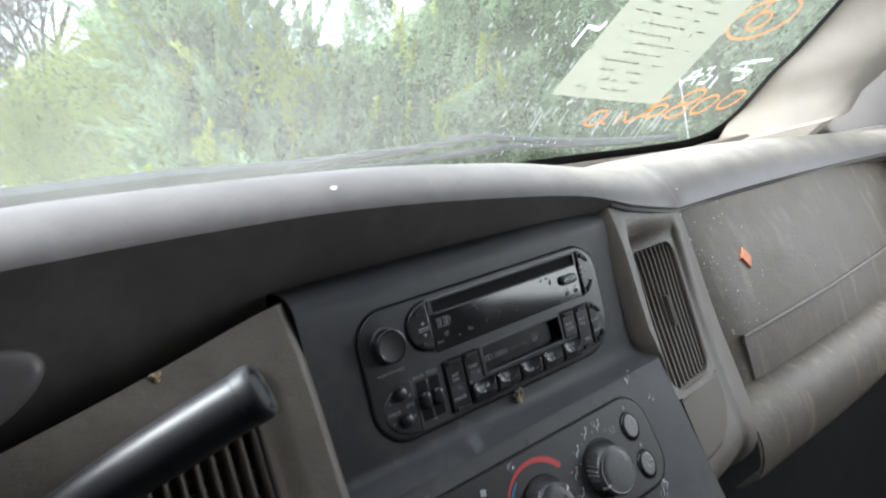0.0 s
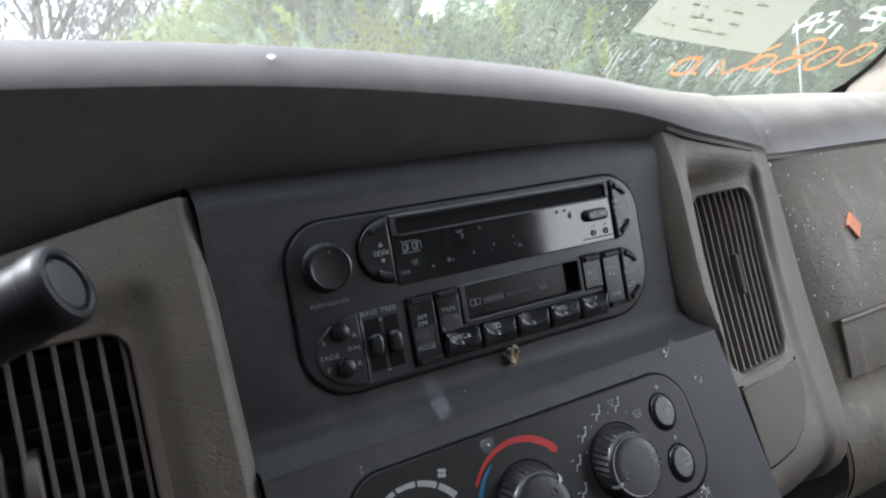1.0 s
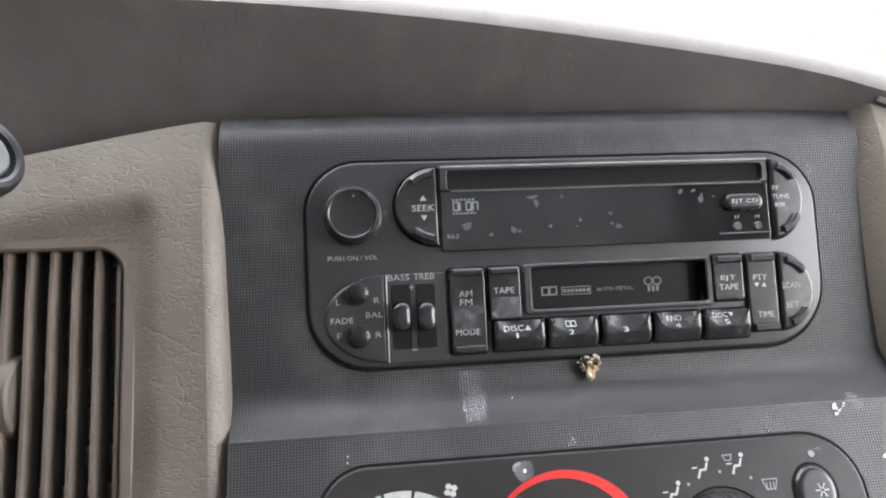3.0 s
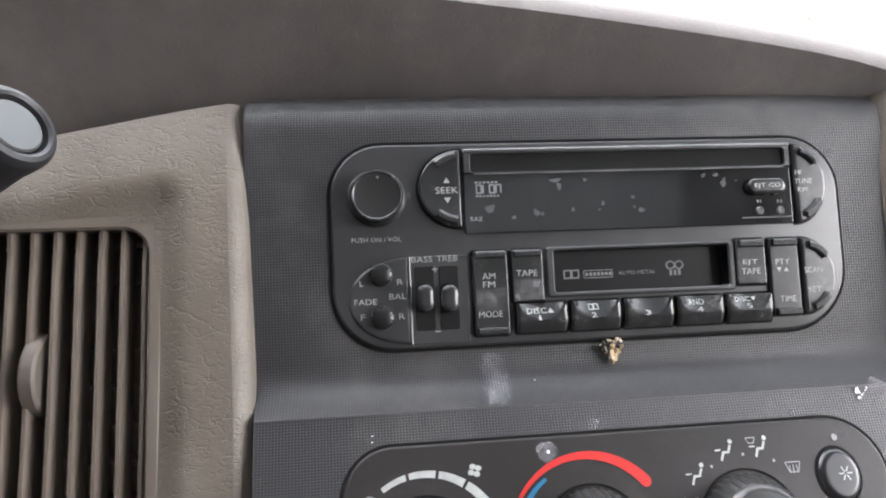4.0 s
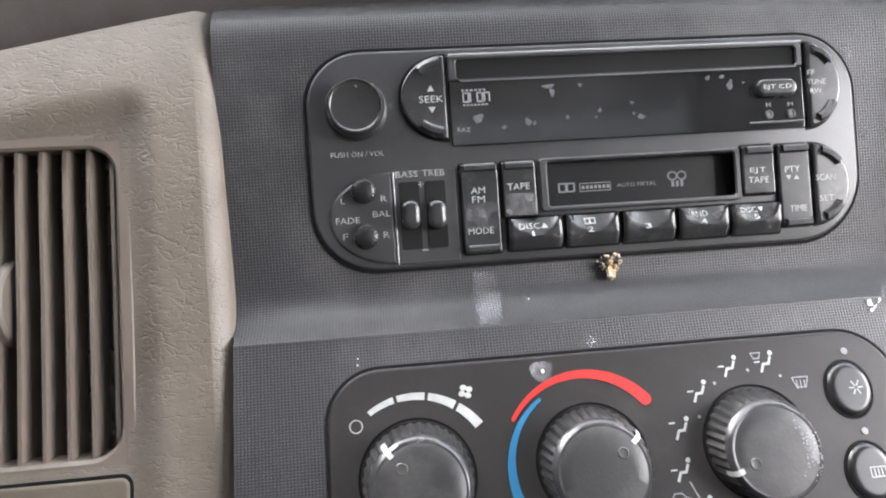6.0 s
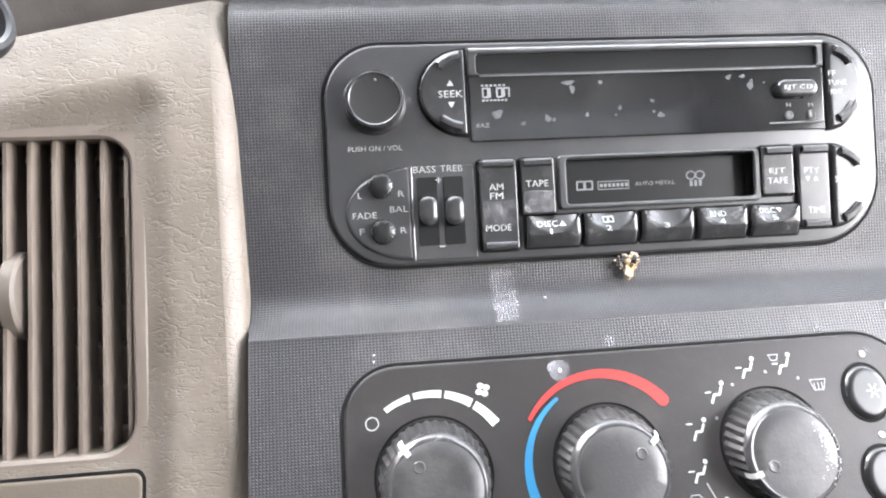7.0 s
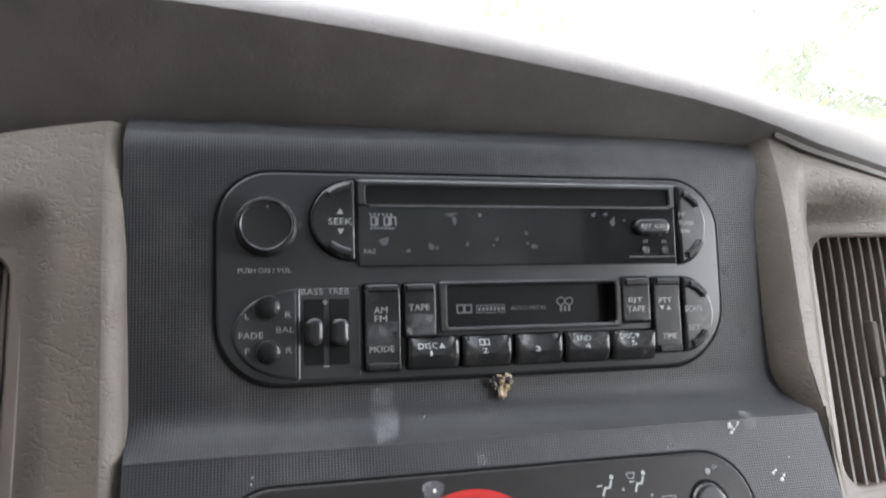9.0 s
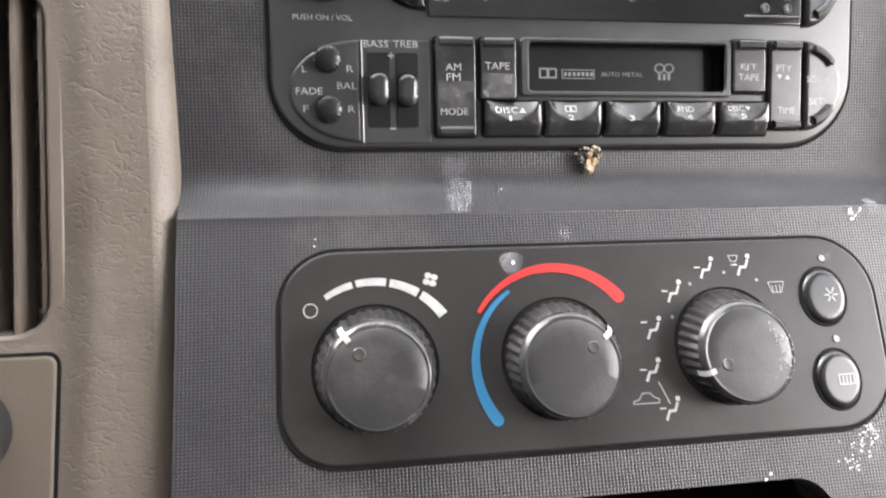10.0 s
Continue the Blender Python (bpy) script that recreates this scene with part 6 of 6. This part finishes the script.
# the knob axes lie level, not square to the sloping panel
LEVEL = Matrix(((1, 0, 0, 0), (0, 1, 0, 0), (0, 0.28, 1, 0), (0, 0, 0, 1)))
KNOBS = ((-0.0719, -0.0019, 128, 3), (-0.0131, -0.0020, 38, 4), (0.0452, -0.0009, 201, 5))
for kx, kz, point, seed in KNOBS:
    at = Matrix.Translation((kx, 0, kz))
    hpart("knob_recess", moved(lathe([(0.0197, -0.0008), (0.0194, -0.0014), (0.0188, -0.0012), (0.0187, 0.001)], 48), at), M_GAP)
    kb = hpart("control_knob", moved(moved(lathe([(0.0184, 0.0005), (0.0183, -0.0020), (0.0174, -0.0078), (0.0169, -0.0096), (0.0160, -0.0110), (0.0146, -0.0118), (0.0, -0.0116)], 144, 36, 0.0007), at), LEVEL), M_KNOB, label="fluted black rotary knob with a worn bright rim")
    hpart("rim", moved(moved(lathe([(0.0166, -0.0100), (0.0161, -0.0112), (0.0150, -0.0120), (0.0141, -0.0119)], 64), at), LEVEL), M_BUTTON, kb)
    hpart("face", moved(moved(lathe([(0.0144, -0.0118), (0.0142, -0.01197), (0.0100, -0.01225), (0.0, -0.0123)], 48), at), LEVEL), M_KNOB, kb)
    a = radians(point)
    d = Vector((math.cos(a), 0, math.sin(a)))
    s = Vector((-math.sin(a), 0, math.cos(a)))
    c = Vector((kx, 0, kz))
    rows = []
    for rr, y in ((0.0134, -0.01245), (0.0143, -0.01245), (0.0152, -0.01235), (0.0160, -0.0119), (0.0166, -0.0113), (0.0172, -0.0102), (0.0178, -0.0084)):
        rows.append([tuple(c + d * rr + s * w + Vector((0, y, 0))) for w in (-0.0009, 0.0009)])
    hpart("pointer", moved(sheet(rows), LEVEL), M_INK, kb, "white pointer line")
    hpart("finger_dimple", moved(moved(lathe([(0.0020, -0.0122), (0.0017, -0.0125), (0.0011, -0.0124), (0.0, -0.0123)], 18), Matrix.Translation((kx + 0.0088 * math.cos(a), 0, kz + 0.0088 * math.sin(a)))), LEVEL), M_KNOB, kb)
r = random.Random(17)
dust = []
for i in range(70):
    a, q = r.gauss(0.0, 0.42), r.uniform(0.0095, 0.0150)
    w = r.uniform(0.00012, 0.0004)
    x, z = KNOBS[2][0] + q * math.cos(a), KNOBS[2][1] + q * math.sin(a)
    dust.append([(x + w * r.uniform(0.6, 1.2) * math.cos(f), z + w * r.uniform(0.6, 1.2) * math.sin(f)) for f in [math.pi * j / 3 for j in range(6)]])
print_shape(dust, -0.0124, M_INK_DIM, kb, "knob_dust", HM @ LEVEL)["kind"] = "stuff"
for z in (0.0139, -0.0142):
    o = ellipse(0.0082, 0.0097, 36, 0.0825, z)
    hpart("button_gap", slab(inset(o, -0.0008), 0.002, -0.0012, 0.0001), M_GAP)
    hpart("push_button", slab(o, 0.002, -0.0026, 0.0024, 6), M_PUSH, label="domed black push button")
    hpart("indicator_lamp", slab(ellipse(0.0013, 0.0013, 12, 0.0845, z + 0.0133), 0.001, -0.0012, 0.0002), M_INK_DIM)


def hprint(polys, material, name, y=HF, label=""):
    return print_shape(polys, y, material, climate, name, HM, label)


for i, (a0, a1) in enumerate(((124, 104), (101.5, 81), (78.5, 58), (55.5, 35))):
    f = i / 3
    kx, kz = KNOBS[0][:2]
    hprint([p for p in arc_band(kx, kz, a0, a1, 0.0265, 0.0265, 0.0018 + 0.0010 * f, 0.0022 + 0.0011 * f, 8)[:8]], M_INK, "speed_mark")
kx, kz = KNOBS[1][:2]
hprint(arc_band(kx, kz, 148, 41.5, 0.0300, 0.0285, 0.0013, 0.0042, 24), M_RED, "warm_band", label="red temperature band")
hprint([p for p in arc_band(kx, kz, 126, 219, 0.0268, 0.0285, 0.0013, 0.0038, 24)], M_BLUE, "cold_band", HF - 0.0001, label="blue temperature band")
hprint(stroke2([(-0.0912 + 0.0021 * math.cos(i * math.pi / 8), 0.0163 + 0.0021 * math.sin(i * math.pi / 8)) for i in range(17)], 0.0004), M_INK, "off_mark")
hprint([[(-0.0537 + 0.0013 * sx + 0.0012 * math.cos(i * math.pi / 5), 0.0247 + 0.0013 * sz + 0.0010 * math.sin(i * math.pi / 5)) for i in range(10)] for sx, sz in ((1, 0.5), (-0.5, 1), (-1, -0.5), (0.5, -1))], M_INK, "fan_mark")
for i, (x, z) in enumerate(((0.0399, 0.0249), (0.0535, 0.0254), (0.0271, 0.0173), (0.0184, 0.0055), (0.0163, -0.0080), (0.0214, -0.0205))):
    k = 0.0030
    hprint(stroke2([(x - k * 0.5, z - k), (x - k * 0.1, z - 0.1 * k), (x + k * 0.55, z - 0.1 * k), (x + k * 0.9, z + 0.7 * k)], 0.0009) + [[(x + k * 1.0 + 0.0009 * math.cos(f), z + k * 1.15 + 0.0009 * math.sin(f)) for f in [math.pi * j / 4 for j in range(8)]], bar(x - k * 0.8, z + k * (0.2 if i != 3 else 0.8), 0.0022, 0.0005)], M_INK, "airflow_mark")
hprint(stroke2([(0.0625, 0.0195), (0.0637, 0.0160), (0.0672, 0.0160), (0.0684, 0.0195), (0.0625, 0.0195)], 0.0004) + [bar(0.0640 + 0.0014 * i, 0.0170, 0.0004, 0.0030) for i in range(3)], M_INK_DIM, "defrost_mark")
hprint(stroke2([(0.0492, 0.0292), (0.0500, 0.0272), (0.0520, 0.0272), (0.0528, 0.0292), (0.0492, 0.0292)], 0.0004), M_INK_DIM, "defrost_mark")
hprint(stroke2([(0.0094, -0.0172), (0.0112, -0.0168), (0.0126, -0.0148), (0.0152, -0.0148), (0.0164, -0.0162), (0.0182, -0.0168), (0.0180, -0.0180), (0.0094, -0.0180), (0.0094, -0.0172)], 0.0004), M_INK_DIM, "recirculation_mark")
for x, z, q, inner in ((-0.0267, 0.0292, 0.0044, True), (0.0877, 0.0284, 0.0016, False)):
    hprint([[(x + q * (0.88 + 0.12 * math.sin(3 * a)) * math.cos(a), z + q * (0.9 + 0.1 * math.cos(2 * a)) * math.sin(a)) for a in [2 * math.pi * i / 20 for i in range(20)]]], M_SMEAR, "water_spot", HF - 0.0001)
    if inner:
        hprint([[(x + 0.0004 + 0.0006 * math.cos(a), z + 0.0007 * math.sin(a)) for a in [2 * math.pi * i / 9 for i in range(9)]]], M_SPECK, "paint_fleck", HF - 0.0002)
hprint(stroke2([(0.0186, -0.0115), (0.0216, -0.0185)], 0.0005), M_INK_DIM, "bracket_mark")
hprint([[(x + 0.0006 * math.cos(i * math.pi / 4), z + 0.0006 * math.sin(i * math.pi / 4)) for i in range(8)] for x, z in ((0.0262, 0.0092), (0.0340, 0.0200), (0.0470, 0.0235), (0.0585, 0.0205))], M_INK_DIM, "stop_dots")
hprint([p for i in range(6) for p in stroke2([(0.0842 + 0.0007 * math.cos(i * math.pi / 3), 0.0141 + 0.0007 * math.sin(i * math.pi / 3)), (0.0842 + 0.0026 * math.cos(i * math.pi / 3), 0.0141 + 0.0026 * math.sin(i * math.pi / 3))], 0.0005)], M_INK, "cooling_mark", -0.0028)
hprint(stroke2([(0.0818, -0.0128), (0.0872, -0.0128), (0.0872, -0.0160), (0.0818, -0.0160), (0.0818, -0.0128)], 0.0004) + [bar(0.0832 + 0.0013 * i, -0.0148, 0.0004, 0.0030) for i in range(3)], M_INK, "rear_heater_mark", -0.0028)


# ---------------------------------------------------------------- dirt and debris
def bez_point(x, z, off=0.0):
    return Vector((x, bez_y(x, z) - off, z))


nest = thing("straw_debris", "small dry tan insect nest stuck under the radio", "debris", at=tuple(bez_point(0.049, -0.066)))
r = random.Random(6)


def crumb(p, size, seed, stretch=1.0):
    """An irregular lump."""
    q = random.Random(seed)
    bm = bmesh.new()
    bmesh.ops.create_icosphere(bm, subdivisions=1, radius=size)
    for v in bm.verts:
        v.co *= q.uniform(0.7, 1.25)
        v.co.z *= stretch
    return moved(bm, Matrix.Translation(p))


part("cocoon", crumb(bez_point(0.0492, -0.0672, 0.0022), 0.0019, 3, 2.0), M_STRAW, nest, "tan papery cocoon")
for i in range(34):
    w = r.uniform(0, 1)
    p = bez_point(0.0490 + r.uniform(-0.0060, 0.0060) * (1 - 0.7 * w), -0.0606 - 0.0072 * w, 0.0012 + r.uniform(0, 0.0022))
    part("crumb", crumb(p, r.uniform(0.0005, 0.0012), i), (M_STRAW, M_CRUST, M_BARK, M_CRUST, M_CRUST)[i % 5], nest)

smear = thing("glue_smear", "faint pale dried smear on the black bezel", "smear", at=tuple(bez_point(0.005, -0.075)))
rows = []
for j in range(14):
    z = -0.0635 - 0.0014 * j
    w = 0.0052 - 0.0022 * abs(j / 13 - 0.45) + 0.0006 * math.sin(j * 2.1)
    rows.append([bez_point(0.0018 + w * (i / 6 - 0.5) * 2, z, 0.00025) for i in range(7)])
part("film", sheet(rows), M_SMEAR, smear)


for x, z, q in ((0.0354, -0.0902, 0.0020), (0.1137, -0.0907, 0.0017), (0.0165, -0.0745, 0.0016), (0.155, -0.0200, 0.0022), (0.163, -0.048, 0.0020), (0.150, 0.012, 0.0026), (0.152, -0.0835, 0.0034), (0.133, -0.160, 0.0060)):
    drop = thing("dried_drop", "small pale dried droplet mark on the black bezel", "stain", "droplet marks", at=tuple(bez_point(x, z)))
    rows = [[bez_point(x + q * f * math.cos(a), z + q * f * math.sin(a), 0.0003) for a in [2 * math.pi * i / 16 for i in range(17)]] for f in (0.15, 0.6, 1.0)]
    part("film", sheet(rows), M_SMEAR, drop)


def fleck(p, size, n, seed):
    """A ragged flake that lies against the surface, facing the driver."""
    q = random.Random(seed)
    bm = bmesh.new()
    c = bm.verts.new(Vector(p) + Vector((0, -size * 0.15, 0)))
    k = 7
    rim = [bm.verts.new(Vector(p) + Vector((size * q.uniform(0.5, 1.1) * math.cos(2 * math.pi * i / k), 0.0, size * q.uniform(0.5, 1.1) * math.sin(2 * math.pi * i / k)))) for i in range(k)]
    for i in range(k):
        bm.faces.new((c, rim[(i + 1) % k], rim[i]))
    bmesh.ops.recalc_face_normals(bm, faces=bm.faces)
    return bm


flecks = []
r = random.Random(13)
for x, z, s, n in ((0.143, -0.0865, 0.0018, 5), (0.160, -0.104, 0.0016, 5), (0.147, -0.0850, 0.0012, 3), (0.1345, -0.1565, 0.0012, 5), (0.1315, -0.1625, 0.0012, 5), (0.134, -0.160, 0.0009, 30), (0.126, -0.1655, 0.0007, 22), (0.0955, -0.1675, 0.0011, 2), (-0.047, -0.090, 0.0007, 2), (0.168, -0.098, 0.0008, 1), (-0.058, -0.187, 0.0008, 2), (0.0165, -0.0745, 0.0010, 1)):
    for i in range(n):
        wide = 0.0030 if n > 20 else s
        flecks.append(fleck(bez_point(x + r.gauss(0, wide * 0.9), z + r.gauss(0, wide * 0.9), 0.0004), s * r.uniform(0.3, 0.7), 7, r.random()))
tagged(part("white_flecks", joined(*flecks), M_SPECK), "scattered white flakes on the black bezel", "flecks", kind="stuff")
flecks = []
for i in range(120):
    x = r.choice((r.gauss(0.368, 0.012), r.gauss(0.415, 0.02), r.uniform(0.34, 0.85)))
    z = r.uniform(-0.16, 0.01)
    flecks.append(fleck((x, glove_y(x, z) - 0.0008, z), r.choice((0.0004, 0.0006, 0.0008, 0.0010, 0.0013)), 7, r.random()))
for x, z in ((0.355, 0.012), (0.36, 0.008), (0.349, 0.010)):
    flecks.append(fleck((x, glove_y(x, z) - 0.0012, z), 0.0022, 7, r.random()))
tagged(part("white_flecks", joined(*flecks), M_SPECK), "scattered white flakes on the passenger panel", "flecks", kind="stuff")


def pad_flecks():
    out = []
    for x, s in ((-0.047, 0.0022), (-0.262, 0.0034), (0.33, 0.0014), (0.36, 0.0014)):
        zc, yc, zt = smooth_table(CREASE, x), smooth_table(CREASE_Y, x), smooth_table(TOP, x)
        f = 0.45 if x < 0.2 else 0.30
        out.append(moved(fleck((0, 0, 0), s, 7, s), Matrix.Translation((x, yc + (0.007 if x < 0.2 else 0.004), zc + f * (zt - zc))) @ Matrix.Rotation(radians(-40), 4, "X")))
    return out


tagged(part("white_flecks", joined(*pad_flecks()), M_SPECK), "white flakes on the upper dashboard pad", "flecks", kind="stuff")
tag = thing("orange_tag", "small orange diamond sticker on the passenger panel", "sticker", at=(0.427, glove_y(0.427, -0.053), -0.053))
bm = slab([(0.427 + dx, -0.053 + dz) for dx, dz in ((0, -0.0115), (0.0082, -0.001), (0.001, 0.0105), (-0.0082, 0.001))], 0.0, -0.0024, 0.0003)
for v in bm.verts:
    v.co.y += glove_y(v.co.x, v.co.z)
part("sticker", bm, M_ORANGE, tag)
clump = thing("mud_clump", "small dried mud clump on the driver fascia", "debris", at=(-0.1685, left_y(-0.1685, 0.022), 0.022))
part("clump", joined(*[moved(lathe([(0.0, 0.0012), (0.0012, 0.0006), (0.0015, -0.0004), (0.0008, -0.0012), (0.0, -0.0014)], 9), Matrix.Translation((-0.1685 + dx, left_y(-0.1685, 0.022) - 0.0006, 0.0225 + dz))) for dx, dz in ((0, 0), (0.0017, 0.0012), (-0.0013, 0.001), (0.0007, -0.0016))]), M_STRAW, clump)
